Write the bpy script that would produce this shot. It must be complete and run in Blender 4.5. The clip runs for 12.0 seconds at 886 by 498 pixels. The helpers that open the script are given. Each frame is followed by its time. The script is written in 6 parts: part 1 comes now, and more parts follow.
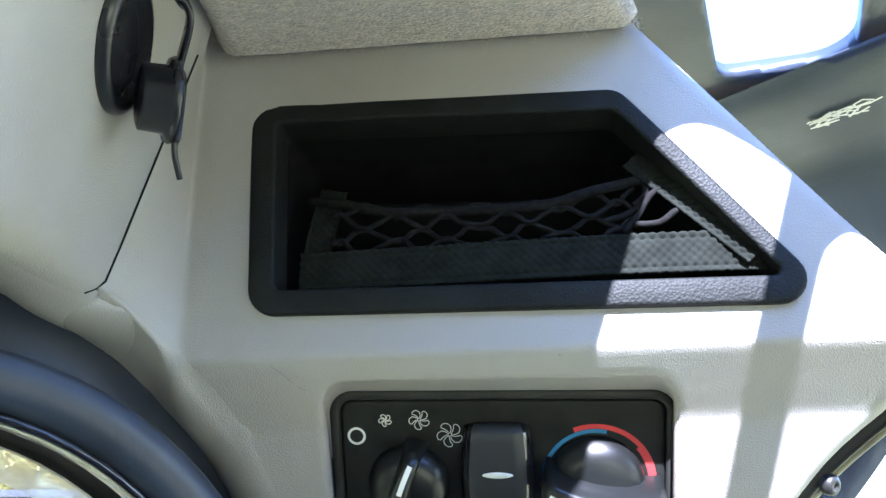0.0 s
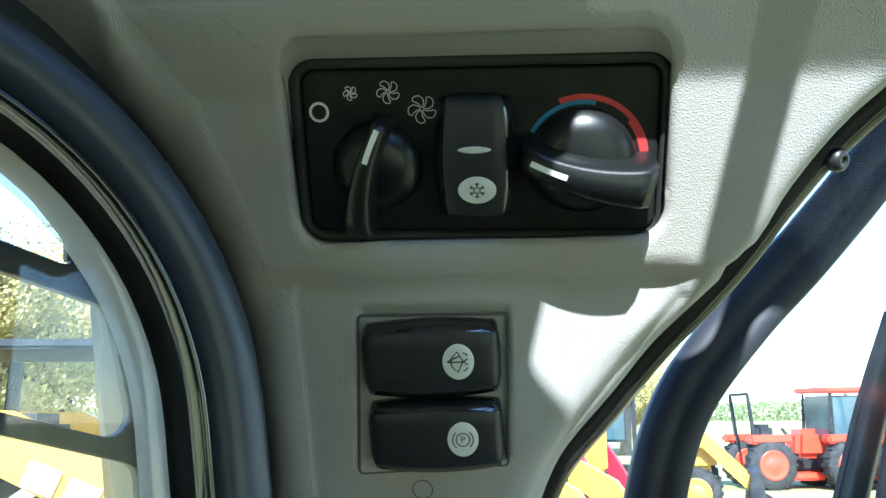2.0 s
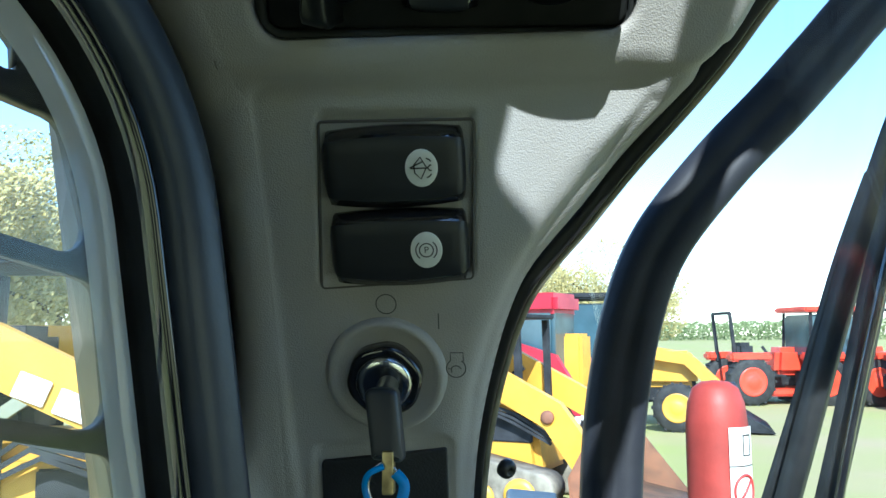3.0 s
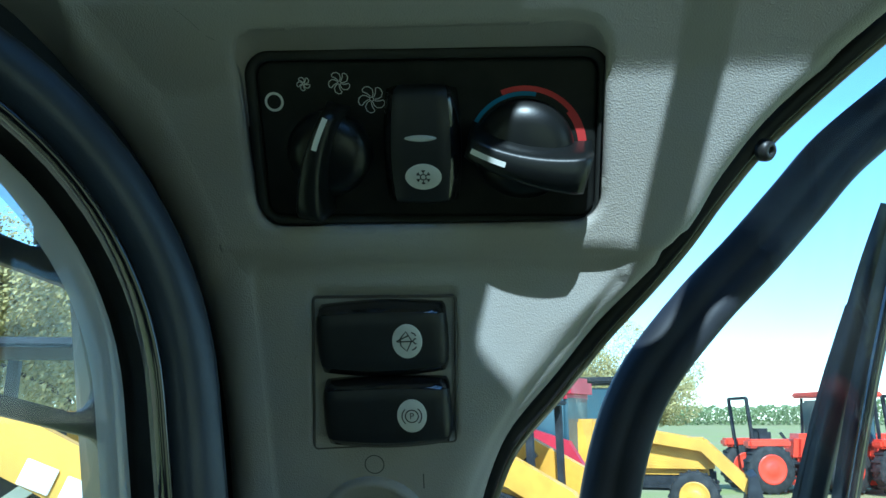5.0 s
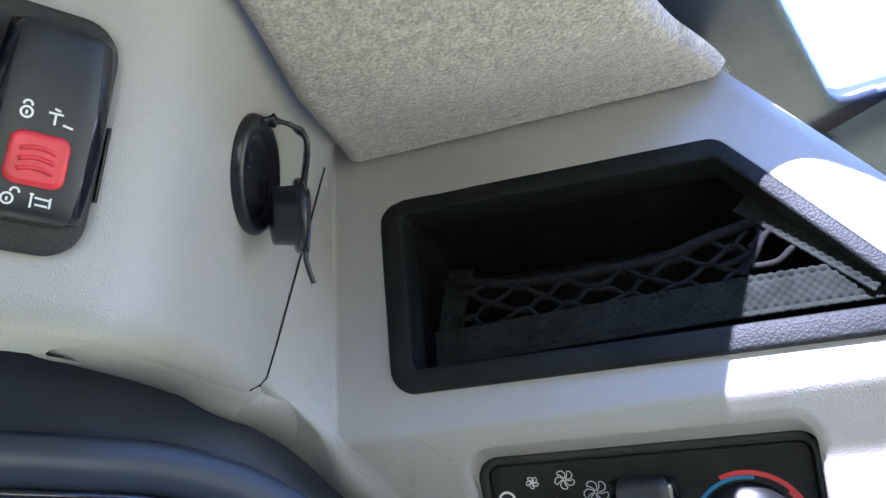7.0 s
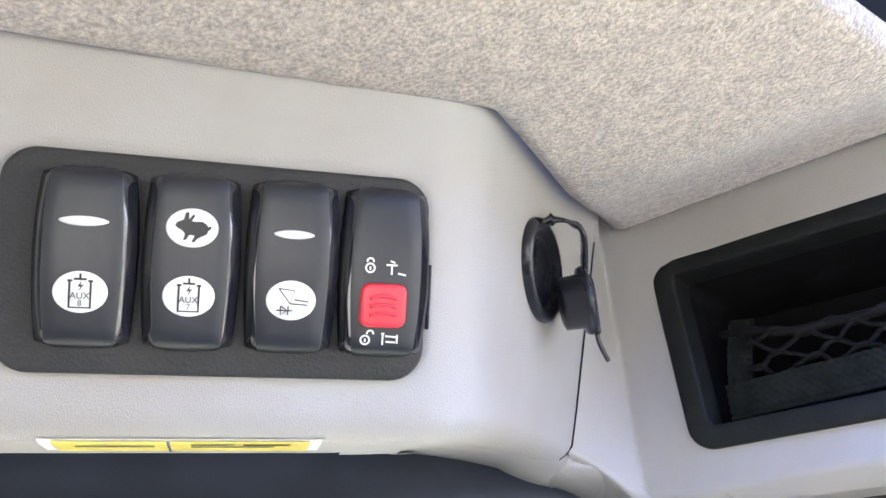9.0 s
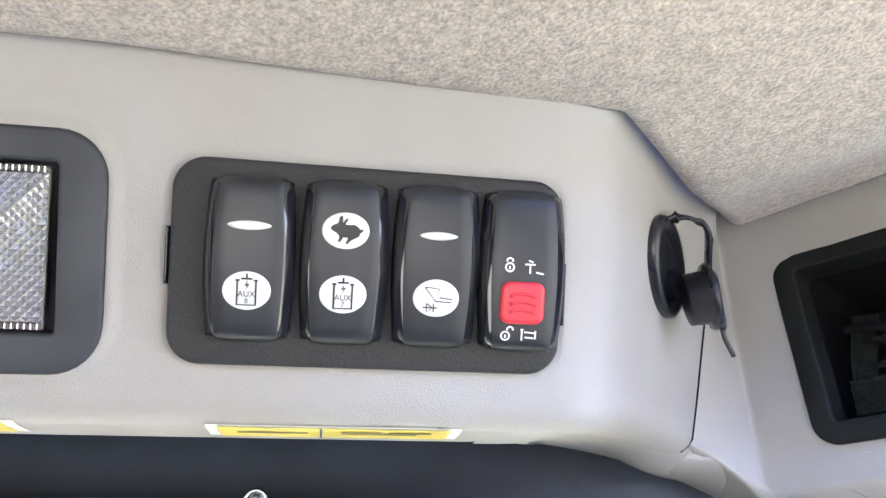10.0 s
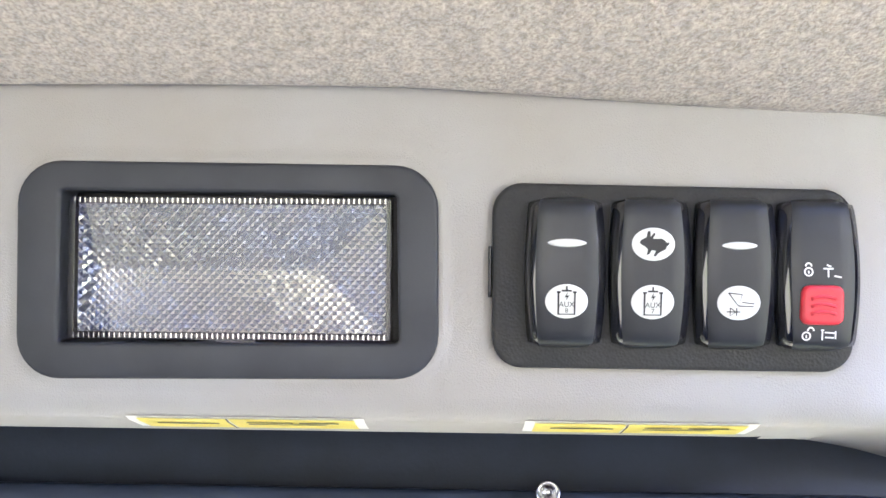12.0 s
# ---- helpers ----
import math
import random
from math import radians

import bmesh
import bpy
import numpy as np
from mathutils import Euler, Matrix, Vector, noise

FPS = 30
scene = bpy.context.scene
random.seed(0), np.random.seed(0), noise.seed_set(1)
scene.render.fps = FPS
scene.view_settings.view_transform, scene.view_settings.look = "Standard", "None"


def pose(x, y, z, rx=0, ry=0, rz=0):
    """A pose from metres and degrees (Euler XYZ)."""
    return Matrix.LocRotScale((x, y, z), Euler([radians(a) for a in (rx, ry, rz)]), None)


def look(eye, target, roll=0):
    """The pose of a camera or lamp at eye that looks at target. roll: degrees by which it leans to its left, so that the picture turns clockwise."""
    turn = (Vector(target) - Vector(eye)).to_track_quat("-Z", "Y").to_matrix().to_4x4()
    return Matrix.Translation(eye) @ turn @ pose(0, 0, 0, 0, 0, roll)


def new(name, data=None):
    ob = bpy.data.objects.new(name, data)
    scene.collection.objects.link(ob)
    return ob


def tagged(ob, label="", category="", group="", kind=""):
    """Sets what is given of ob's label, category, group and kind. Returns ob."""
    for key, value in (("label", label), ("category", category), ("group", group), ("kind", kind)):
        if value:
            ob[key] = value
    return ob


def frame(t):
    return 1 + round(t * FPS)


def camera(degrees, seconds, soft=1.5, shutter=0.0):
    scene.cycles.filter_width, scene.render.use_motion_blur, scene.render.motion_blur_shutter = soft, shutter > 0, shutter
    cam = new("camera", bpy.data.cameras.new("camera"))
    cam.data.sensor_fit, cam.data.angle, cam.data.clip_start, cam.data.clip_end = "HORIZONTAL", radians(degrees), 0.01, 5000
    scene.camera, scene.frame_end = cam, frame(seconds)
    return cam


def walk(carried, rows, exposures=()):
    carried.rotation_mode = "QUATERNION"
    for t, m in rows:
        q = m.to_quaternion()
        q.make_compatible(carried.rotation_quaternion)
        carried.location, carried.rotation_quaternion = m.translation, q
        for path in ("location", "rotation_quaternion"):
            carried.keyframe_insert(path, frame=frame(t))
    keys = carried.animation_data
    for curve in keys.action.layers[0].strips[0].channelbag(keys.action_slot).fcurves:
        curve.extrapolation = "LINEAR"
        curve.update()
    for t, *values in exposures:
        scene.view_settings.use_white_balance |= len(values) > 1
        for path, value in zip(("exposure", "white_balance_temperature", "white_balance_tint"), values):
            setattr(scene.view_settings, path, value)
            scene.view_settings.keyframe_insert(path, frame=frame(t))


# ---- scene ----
cam = camera(55.8, 12.0)
PATH = [
    (0, (0.005, 0.012, 1.902), (-0.009, 1.884, 2.606), -0.7),
    (0.5, (0.011, 0.029, 1.891), (-0.02, 1.93, 2.514), -0.5),
    (1, (0.008, 0.041, 1.875), (-0.016, 1.965, 2.419), -0.2),
    (1.5, (0.011, 0.048, 1.864), (-0.013, 1.992, 2.335), -0.4),
    (2, (0.009, 0.055, 1.853), (0.018, 2.015, 2.248), -0.6),
    (2.5, (0.014, 0.062, 1.837), (0.044, 2.039, 2.143), -0.6),
    (2.7, (0.015, 0.066, 1.828), (0.049, 2.048, 2.089), -0.6),
    (4.3, (0.021, 0.073, 1.811), (0.059, 2.067, 1.954), 0.2),
    (4.5, (0.021, 0.063, 1.82), (0.053, 2.052, 2.03), -0.0),
    (5, (0.025, 0.044, 1.845), (0.033, 2.004, 2.245), -0.2),
    (5.5, (0.029, 0.031, 1.87), (0.008, 1.948, 2.441), -1.6),
    (6, (0.031, 0.017, 1.883), (-0.064, 1.885, 2.592), -2.0),
    (6.5, (0.02, 0.004, 1.89), (-0.183, 1.825, 2.692), -2.3),
    (7, (0.024, -0.004, 1.899), (-0.386, 1.762, 2.745), -3.1),
    (7.5, (0.03, -0.013, 1.905), (-0.601, 1.677, 2.767), -3.3),
    (7.7, (0.027, -0.017, 1.904), (-0.671, 1.627, 2.805), -4.2),
    (9.3, (0.021, -0.041, 1.909), (-0.932, 1.47, 2.809), -2.9),
    (9.5, (0.019, -0.044, 1.908), (-0.966, 1.45, 2.801), -2.5),
    (10, (0.017, -0.054, 1.907), (-1.063, 1.372, 2.802), -1.0),
    (10.5, (0.015, -0.061, 1.908), (-1.104, 1.339, 2.796), -0.5),
    (11, (0.014, -0.073, 1.904), (-1.172, 1.257, 2.813), 0.1),
    (11.5, (0.008, -0.089, 1.901), (-1.267, 1.15, 2.818), 0.8),
    (12, (-0.003, -0.103, 1.899), (-1.317, 1.107, 2.799), 1.3),
]
EXPOSURES = [(0, 3.65, 5120, 25), (1.0, 3.5, 5270, 18), (1.5, 2.92, 5220, 9), (2.7, 1.82, 5220, 3), (4.3, 0.82, 4760, -4), (5.2, 1.40, 4540, -11), (5.6, 2.0, 4520, -18), (6.0, 2.52, 4660, 4), (6.5, 2.9, 4680, 16), (7.1, 3.6, 5020, 38), (7.7, 4.0, 5100, 45), (9.3, 4.22, 5170, 47), (12, 4.2, 5170, 47)]
walk(cam, [(t, look(eye, target, roll)) for t, eye, target, roll in PATH], EXPOSURES)

# ---- light ----
SUN_TO = Vector((-0.03, -0.777, 0.629)).normalized()
world = bpy.data.worlds.new("sky")
scene.world = world
world.use_nodes = True
wn = world.node_tree.nodes
sky = wn.new("ShaderNodeTexSky")
sky.sky_type = "NISHITA"
sky.sun_disc = False
sky.dust_density, sky.ozone_density = 0.15, 2.6
sky.sun_elevation = math.asin(SUN_TO.z)
sky.sun_rotation = math.atan2(SUN_TO.x, SUN_TO.y)
world.node_tree.links.new(sky.outputs[0], wn["Background"].inputs[0])
wn["Background"].inputs[1].default_value = 0.15
sun = new("sun", bpy.data.lights.new("sun", "SUN"))
sun.data.energy = 3.9
sun.data.angle = radians(0.6)
sun.data.color = (1.0, 0.94, 0.82)
sun.matrix_world = look(SUN_TO * 50, (0, 0, 0))

# ---- frames of the cab: the corner pillar (U right, IN towards the seat) and the left side (F forward, R rightwards) ----
U, IN, UP = Vector((0.9945, -0.1045, 0)), Vector((-0.1045, -0.9945, 0)), Vector((0, 0, 1))
F, R = Vector((0.7009, 0.7133, 0)), Vector((0.7133, -0.7009, 0))


def at_pillar(u, w, z):
    return U * u + IN * w + UP * z


def at_side(f, r, z):
    return F * f + R * r + UP * z


def basis(right, up, origin):
    n = right.cross(up).normalized()
    m = Matrix((right, up, n)).transposed().to_4x4()
    m.translation = origin
    return m


# ---- materials ----
def nodes_of(name):
    m = bpy.data.materials.new(name)
    m.use_nodes = True
    return m, m.node_tree.nodes, m.node_tree.links, m.node_tree.nodes["Principled BSDF"]


def surface(name, colour, rough=0.5, metal=0.0, vary=0.12, scale=40.0, grain=0.0, grain_scale=900.0, gloss_vary=0.08,
            tint=None, voronoi=False, spec=0.5, coat=0.0, sheen=0.0, bands=None):
    """A principled material with stains at one scale and grain at another."""
    m, n, l, p = nodes_of(name)
    co = n.new("ShaderNodeTexCoord")
    big = n.new("ShaderNodeTexNoise")
    big.inputs["Scale"].default_value, big.inputs["Detail"].default_value = scale, 6
    l.new(co.outputs["Object"], big.inputs["Vector"])
    fine = n.new("ShaderNodeTexVoronoi" if voronoi else "ShaderNodeTexNoise")
    fine.inputs["Scale"].default_value = grain_scale
    if not voronoi:
        fine.inputs["Detail"].default_value = 4
    l.new(co.outputs["Object"], fine.inputs["Vector"])
    mix = n.new("ShaderNodeMix")
    mix.data_type = "RGBA"
    second = tint or tuple(c * (1 - 2 * vary) for c in colour)
    mix.inputs["A"].default_value = (*[min(1, c * (1 + vary)) for c in colour], 1)
    mix.inputs["B"].default_value = (*second, 1)
    ramp = n.new("ShaderNodeMapRange")
    ramp.inputs["From Min"].default_value, ramp.inputs["From Max"].default_value = 0.35, 0.7
    l.new(big.outputs[0], ramp.inputs["Value"])
    l.new(ramp.outputs[0], mix.inputs["Factor"])
    l.new(mix.outputs["Result"], p.inputs["Base Color"])
    rr = n.new("ShaderNodeMapRange")
    rr.inputs["To Min"].default_value, rr.inputs["To Max"].default_value = max(0.02, rough - gloss_vary), min(1, rough + gloss_vary)
    l.new(big.outputs[0], rr.inputs["Value"])
    l.new(rr.outputs[0], p.inputs["Roughness"])
    p.inputs["Metallic"].default_value = metal
    p.inputs["Specular IOR Level"].default_value = spec
    p.inputs["Coat Weight"].default_value = coat
    p.inputs["Sheen Weight"].default_value = sheen
    if grain:
        b = n.new("ShaderNodeBump")
        b.inputs["Strength"].default_value, b.inputs["Distance"].default_value = min(1, grain), 0.0006
        l.new(fine.outputs[0], b.inputs["Height"])
        l.new(b.outputs[0], p.inputs["Normal"])
    return m


def glass(name, tint=(0.93, 0.95, 0.945), rough=0.0, ior=1.45, grime=0.06, lit_through=False, least=0.0):
    """A clear pane that also mirrors a little, with faint smears."""
    m = bpy.data.materials.new(name)
    m.use_nodes = True
    n, l = m.node_tree.nodes, m.node_tree.links
    n.remove(n["Principled BSDF"])
    clear, gloss, dust = n.new("ShaderNodeBsdfTransparent"), n.new("ShaderNodeBsdfGlossy"), n.new("ShaderNodeBsdfTranslucent" if lit_through else "ShaderNodeBsdfDiffuse")
    clear.inputs[0].default_value = (*tint, 1)
    gloss.inputs["Roughness"].default_value = rough
    dust.inputs[0].default_value = (0.6, 0.58, 0.54, 1)
    # mirror share by the slant of view: f0 + (1 - f0) * facing ^ 5
    f0 = ((ior - 1) / (ior + 1)) ** 2
    slant, power, fres = n.new("ShaderNodeLayerWeight"), n.new("ShaderNodeMath"), n.new("ShaderNodeMath")
    power.operation, fres.operation = "POWER", "MULTIPLY_ADD"
    slant.inputs["Blend"].default_value, power.inputs[1].default_value = 0.5, 5.0
    fres.inputs[1].default_value, fres.inputs[2].default_value = 1 - f0, f0
    l.new(slant.outputs["Facing"], power.inputs[0])
    l.new(power.outputs[0], fres.inputs[0])
    co, no, mr = n.new("ShaderNodeTexCoord"), n.new("ShaderNodeTexNoise"), n.new("ShaderNodeMapRange")
    no.inputs["Scale"].default_value, no.inputs["Detail"].default_value = 14, 8
    mr.inputs["From Min"].default_value, mr.inputs["From Max"].default_value, mr.inputs["To Max"].default_value = 0.45, 0.8, grime
    mr.inputs["To Min"].default_value = least
    l.new(co.outputs["Object"], no.inputs["Vector"])
    l.new(no.outputs[0], mr.inputs["Value"])
    a, b = n.new("ShaderNodeMixShader"), n.new("ShaderNodeMixShader")
    l.new(fres.outputs[0], a.inputs[0])
    l.new(clear.outputs[0], a.inputs[1])
    l.new(gloss.outputs[0], a.inputs[2])
    l.new(mr.outputs[0], b.inputs[0])
    l.new(a.outputs[0], b.inputs[1])
    l.new(dust.outputs[0], b.inputs[2])
    l.new(b.outputs[0], n["Material Output"].inputs["Surface"])
    return m


TRIM = surface("grey_trim", (0.355, 0.350, 0.342), 0.52, vary=0.04, scale=15, grain=0.26, grain_scale=2000, voronoi=True, tint=(0.335, 0.312, 0.280))
BLACK = surface("black_plastic", (0.022, 0.023, 0.025), 0.5, vary=0.15, scale=60, grain=0.3, grain_scale=1300, voronoi=True)
HOUSING = surface("housing_plastic", (0.030, 0.033, 0.041), 0.55, vary=0.1, scale=40, grain=0.06)
BEZEL = surface("bezel_plastic", (0.0120, 0.0136, 0.0134), 0.58, spec=0.16, vary=0.12, scale=50, grain=0.3, grain_scale=1100, voronoi=True)
SATIN = surface("satin_black", (0.019, 0.021, 0.025), 0.42, vary=0.12, scale=70, grain=0.06)
BANK = surface("dusty_bezel", (0.026, 0.027, 0.028), 0.60, spec=0.3, vary=0.15, scale=60, grain=0.3, grain_scale=1100, voronoi=True, tint=(0.036, 0.035, 0.034))
PLATE = surface("dusty_faceplate", (0.0085, 0.0092, 0.0092), 0.50, vary=0.15, scale=110, grain=0.08, tint=(0.019, 0.020, 0.018), spec=0.22)
FLANGE = surface("flange_plastic", (0.030, 0.031, 0.029), 0.55, vary=0.12, scale=60, grain=0.05, spec=0.3)
KNOB = surface("knob_plastic", (0.0075, 0.0085, 0.0088), 0.34, vary=0.15, scale=60, grain=0.04, spec=0.42)
GLOSS = surface("gloss_black", (0.014, 0.014, 0.017), 0.09, vary=0.1, scale=80, gloss_vary=0.05, spec=0.9)
RUBBER = surface("black_rubber", (0.018, 0.018, 0.019), 0.42, vary=0.2, scale=50, grain=0.1)
CAPRUBBER = surface("smooth_rubber", (0.016, 0.017, 0.022), 0.28, vary=0.15, scale=60, grain=0.04)
SEAL = surface("seal_rubber_and_gap_shade", (0.008, 0.008, 0.009), 0.8, vary=0.2, scale=50, grain=0.1, spec=0.08)
PAINT = surface("dark_frame_paint", (0.030, 0.038, 0.060), 0.36, vary=0.15, scale=30, grain=0.12, grain_scale=700)
STEEL = surface("worn_black_steel", (0.02, 0.021, 0.023), 0.5, vary=0.3, scale=60, grain=0.3, grain_scale=500)
POCKET = surface("pocket_lining", (0.012, 0.012, 0.014), 0.9, vary=0.2, scale=60, spec=0.15)
WEB = surface("webbing", (0.0150, 0.0172, 0.0150), 0.95, vary=0.15, scale=150, spec=0.05)
CORD = surface("net_cord", (0.0135, 0.0135, 0.0135), 0.95, vary=0.2, scale=400, spec=0.1, grain=0.6, grain_scale=2500)
WHITE = surface("white_print", (0.78, 0.78, 0.76), 0.5, vary=0.03, scale=200)
LENS = surface("icon_lens", (0.72, 0.73, 0.70), 0.3, vary=0.05, scale=200)
INK = surface("black_print", (0.015, 0.015, 0.016), 0.5, vary=0.05, scale=200)
GREYINK = surface("dark_grey_print", (0.05, 0.05, 0.05), 0.5, vary=0.05, scale=200)
RED = surface("red_plastic", (0.62, 0.035, 0.045), 0.38, vary=0.08, scale=100)
REDPRINT = surface("red_print", (0.60, 0.05, 0.05), 0.5, vary=0.05)
BLUEPRINT = surface("blue_print", (0.04, 0.20, 0.40), 0.5, vary=0.05)
YELLOW = surface("yellow_label", (0.75, 0.62, 0.04), 0.4, vary=0.06, scale=90)
CHROME = surface("chrome", (0.6, 0.6, 0.6), 0.2, 1.0, vary=0.1, scale=200)
MIRROR = surface("reflector", (0.68, 0.68, 0.66), 0.15, 1.0, vary=0.03, scale=200)
BRASS = surface("brass", (0.45, 0.36, 0.18), 0.35, 1.0, vary=0.15, scale=300)
RIBBON = surface("blue_ribbon", (0.015, 0.24, 0.66), 0.4, vary=0.1, scale=150)
NYLON = surface("white_nylon", (0.62, 0.70, 0.72), 0.4, vary=0.05)
REDPOST = surface("red_post", (0.34, 0.050, 0.042), 0.55, vary=0.15, scale=60, grain=0.1)
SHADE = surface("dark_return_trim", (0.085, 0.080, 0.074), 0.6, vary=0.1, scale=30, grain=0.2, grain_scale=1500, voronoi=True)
TAN = surface("lit_tan_edge", (0.26, 0.24, 0.17), 0.4, vary=0.2, scale=60, grain=0.2)
HOSE = surface("door_seal_tube", (0.018, 0.020, 0.028), 0.62, vary=0.2, scale=30, grain=0.15)
PANE = glass("window_glass", (0.975, 0.985, 0.98), grime=0.04)
PALE_BAND = glass("pale_reflection_glass", (0.88, 0.92, 0.96), grime=0.55, ior=1.5, lit_through=True, least=0.40)
ROOFPANE = glass("roof_glass", (0.95, 0.99, 1.0), grime=0.05, lit_through=True)


def felt_material():
    m, n, l, p = nodes_of("headliner_felt")
    co = n.new("ShaderNodeTexCoord")
    a, b, c = (n.new("ShaderNodeTexNoise") for _ in range(3))
    for node, scale, detail in ((a, 900, 4), (b, 320, 3), (c, 12, 4)):
        node.inputs["Scale"].default_value, node.inputs["Detail"].default_value = scale, detail
        l.new(co.outputs["Object"], node.inputs["Vector"])
    r1, r2 = n.new("ShaderNodeValToRGB"), n.new("ShaderNodeValToRGB")
    for r, stops in ((r1, ((0.34, (0.41, 0.352, 0.285)), (0.50, (0.56, 0.50, 0.425)), (0.66, (0.68, 0.62, 0.545)))),
                     (r2, ((0.35, (0.72, 0.72, 0.74)), (0.65, (1.0, 0.99, 0.97))))):
        r.color_ramp.elements.remove(r.color_ramp.elements[1])
        for i, (pos, col) in enumerate(stops):
            e = r.color_ramp.elements[0] if i == 0 else r.color_ramp.elements.new(pos)
            e.position, e.color = pos, (*col, 1)
    mul = n.new("ShaderNodeMix")
    mul.data_type, mul.blend_type = "RGBA", "MULTIPLY"
    mul.inputs["Factor"].default_value = 1.0
    l.new(a.outputs[0], r1.inputs[0])
    l.new(b.outputs[0], r2.inputs[0])
    l.new(r1.outputs[0], mul.inputs["A"])
    l.new(r2.outputs[0], mul.inputs["B"])
    l.new(mul.outputs["Result"], p.inputs["Base Color"])
    p.inputs["Roughness"].default_value = 0.95
    p.inputs["Sheen Weight"].default_value = 0.4
    bump = n.new("ShaderNodeBump")
    bump.inputs["Strength"].default_value, bump.inputs["Distance"].default_value = 0.8, 0.0012
    l.new(a.outputs[0], bump.inputs["Height"])
    l.new(bump.outputs[0], p.inputs["Normal"])
    return m


FELT = felt_material()


# ---- mesh helpers ----
def thing(name, verts, faces, mats, parent=None, label="", category="", group="", kind="", smooth=True, slots=None):
    me = bpy.data.meshes.new(name)
    me.from_pydata([tuple(v) for v in verts], [], [tuple(int(i) for i in f) for f in faces])
    for mat in (mats if isinstance(mats, (list, tuple)) else [mats]):
        me.materials.append(mat)
    if slots is not None:
        me.polygons.foreach_set("material_index", np.array(slots, dtype=np.int32))
    if smooth:
        me.polygons.foreach_set("use_smooth", np.ones(len(me.polygons), dtype=bool))
    me.validate()
    me.update()
    ob = new(name, me)
    ob.parent = parent
    return tagged(ob, label, category, group, kind)


def holder(name, label, category, group="", at=(0, 0, 0), kind=""):
    ob = new(name)
    ob.empty_display_size = 0.01
    ob.location = at
    return tagged(ob, label, category, group, kind)


def hold(parent, *obs):
    """Parts keep their places in the world under a holder that stands elsewhere."""
    for ob in obs:
        ob.parent = parent
        ob.matrix_parent_inverse = Matrix.Translation(parent.location).inverted()


def rounded(points, radii, steps=8):
    """A closed outline with its corners rounded."""
    pts = [Vector((p[0], p[1])) for p in points]
    radii = radii if isinstance(radii, (list, tuple)) else [radii] * len(pts)
    out = []
    for i, p in enumerate(pts):
        a, b = (pts[i - 1] - p), (pts[(i + 1) % len(pts)] - p)
        la, lb = a.length, b.length
        a, b = a.normalized(), b.normalized()
        half = math.acos(max(-1, min(1, a.dot(b)))) / 2
        r = radii[i]
        t = min(r / math.tan(half), la * 0.49, lb * 0.49)
        r = t * math.tan(half)
        centre = p + (a + b).normalized() * (r / math.sin(half))
        s, e = p + a * t - centre, p + b * t - centre
        a0 = math.atan2(s.y, s.x)
        da = (math.atan2(e.y, e.x) - a0 + math.pi) % (2 * math.pi) - math.pi
        for k in range(steps + 1):
            q = a0 + da * k / steps
            out.append((centre.x + r * math.cos(q), centre.y + r * math.sin(q)))
    return out


def rectangle(w, h, r, steps=6, cx=0.0, cy=0.0):
    return rounded([(cx - w / 2, cy - h / 2), (cx + w / 2, cy - h / 2), (cx + w / 2, cy + h / 2), (cx - w / 2, cy + h / 2)], r, steps)


def ellipse(a, b, n=28, cx=0.0, cy=0.0):
    return [(cx + a * math.cos(2 * math.pi * i / n), cy + b * math.sin(2 * math.pi * i / n)) for i in range(n)]


def signed(points, loop, reach=None):
    """Signed distance of many points from a closed outline, negative inside; past reach outside its box it is only called far."""
    loop = np.array(loop)
    if reach is not None:
        lo, hi = loop.min(axis=0) - reach, loop.max(axis=0) + reach
        mask = np.all((points > lo) & (points < hi), axis=1)
        out = np.full(len(points), reach * 2.0)
        if mask.any():
            out[mask] = signed(points[mask], loop)
        return out
    a, b = loop, np.roll(loop, -1, axis=0)
    best = np.full(len(points), 1e9)
    inside = np.zeros(len(points), dtype=bool)
    for p, q in zip(a, b):
        d = q - p
        n2 = d @ d
        if n2 < 1e-16:
            continue
        t = np.clip(((points - p) @ d) / n2, 0, 1)
        best = np.minimum(best, np.hypot(*(points - (p + t[:, None] * d)).T))
        cross = (p[1] > points[:, 1]) != (q[1] > points[:, 1])
        if abs(d[1]) > 1e-12:
            inside ^= cross & (points[:, 0] < d[0] * (points[:, 1] - p[1]) / d[1] + p[0])
    return np.where(inside, -best, best)


def inset(loop, d):
    """The outline moved inwards by d (outwards: minus), corner by corner."""
    n = len(loop)
    area = sum(loop[i][0] * loop[(i + 1) % n][1] - loop[(i + 1) % n][0] * loop[i][1] for i in range(n))
    s = 1 if area > 0 else -1
    out = []
    for i in range(n):
        a, b, c = Vector(loop[i - 1]), Vector(loop[i]), Vector(loop[(i + 1) % n])
        e, f = (b - a), (c - b)
        e = e.normalized() if e.length > 1e-9 else f.normalized()
        f = f.normalized() if f.length > 1e-9 else e
        t = (e + f).normalized() if (e + f).length > 1e-9 else e
        k = max(0.5, t.dot(e))
        out.append((b.x - t.y * d * s / k, b.y + t.x * d * s / k))
    return out


def stack(rings, cap_first=True, cap_last=True):
    """Faces that join rings of equally many places, closed round, with flat ends."""
    verts = [v for r in rings for v in r]
    n = len(rings[0])
    faces = []
    for k in range(len(rings) - 1):
        for i in range(n):
            j = (i + 1) % n
            faces.append((k * n + i, k * n + j, (k + 1) * n + j, (k + 1) * n + i))
    if cap_first:
        faces.append(tuple(reversed(range(n))))
    if cap_last:
        faces.append(tuple(range((len(rings) - 1) * n, len(rings) * n)))
    return verts, faces


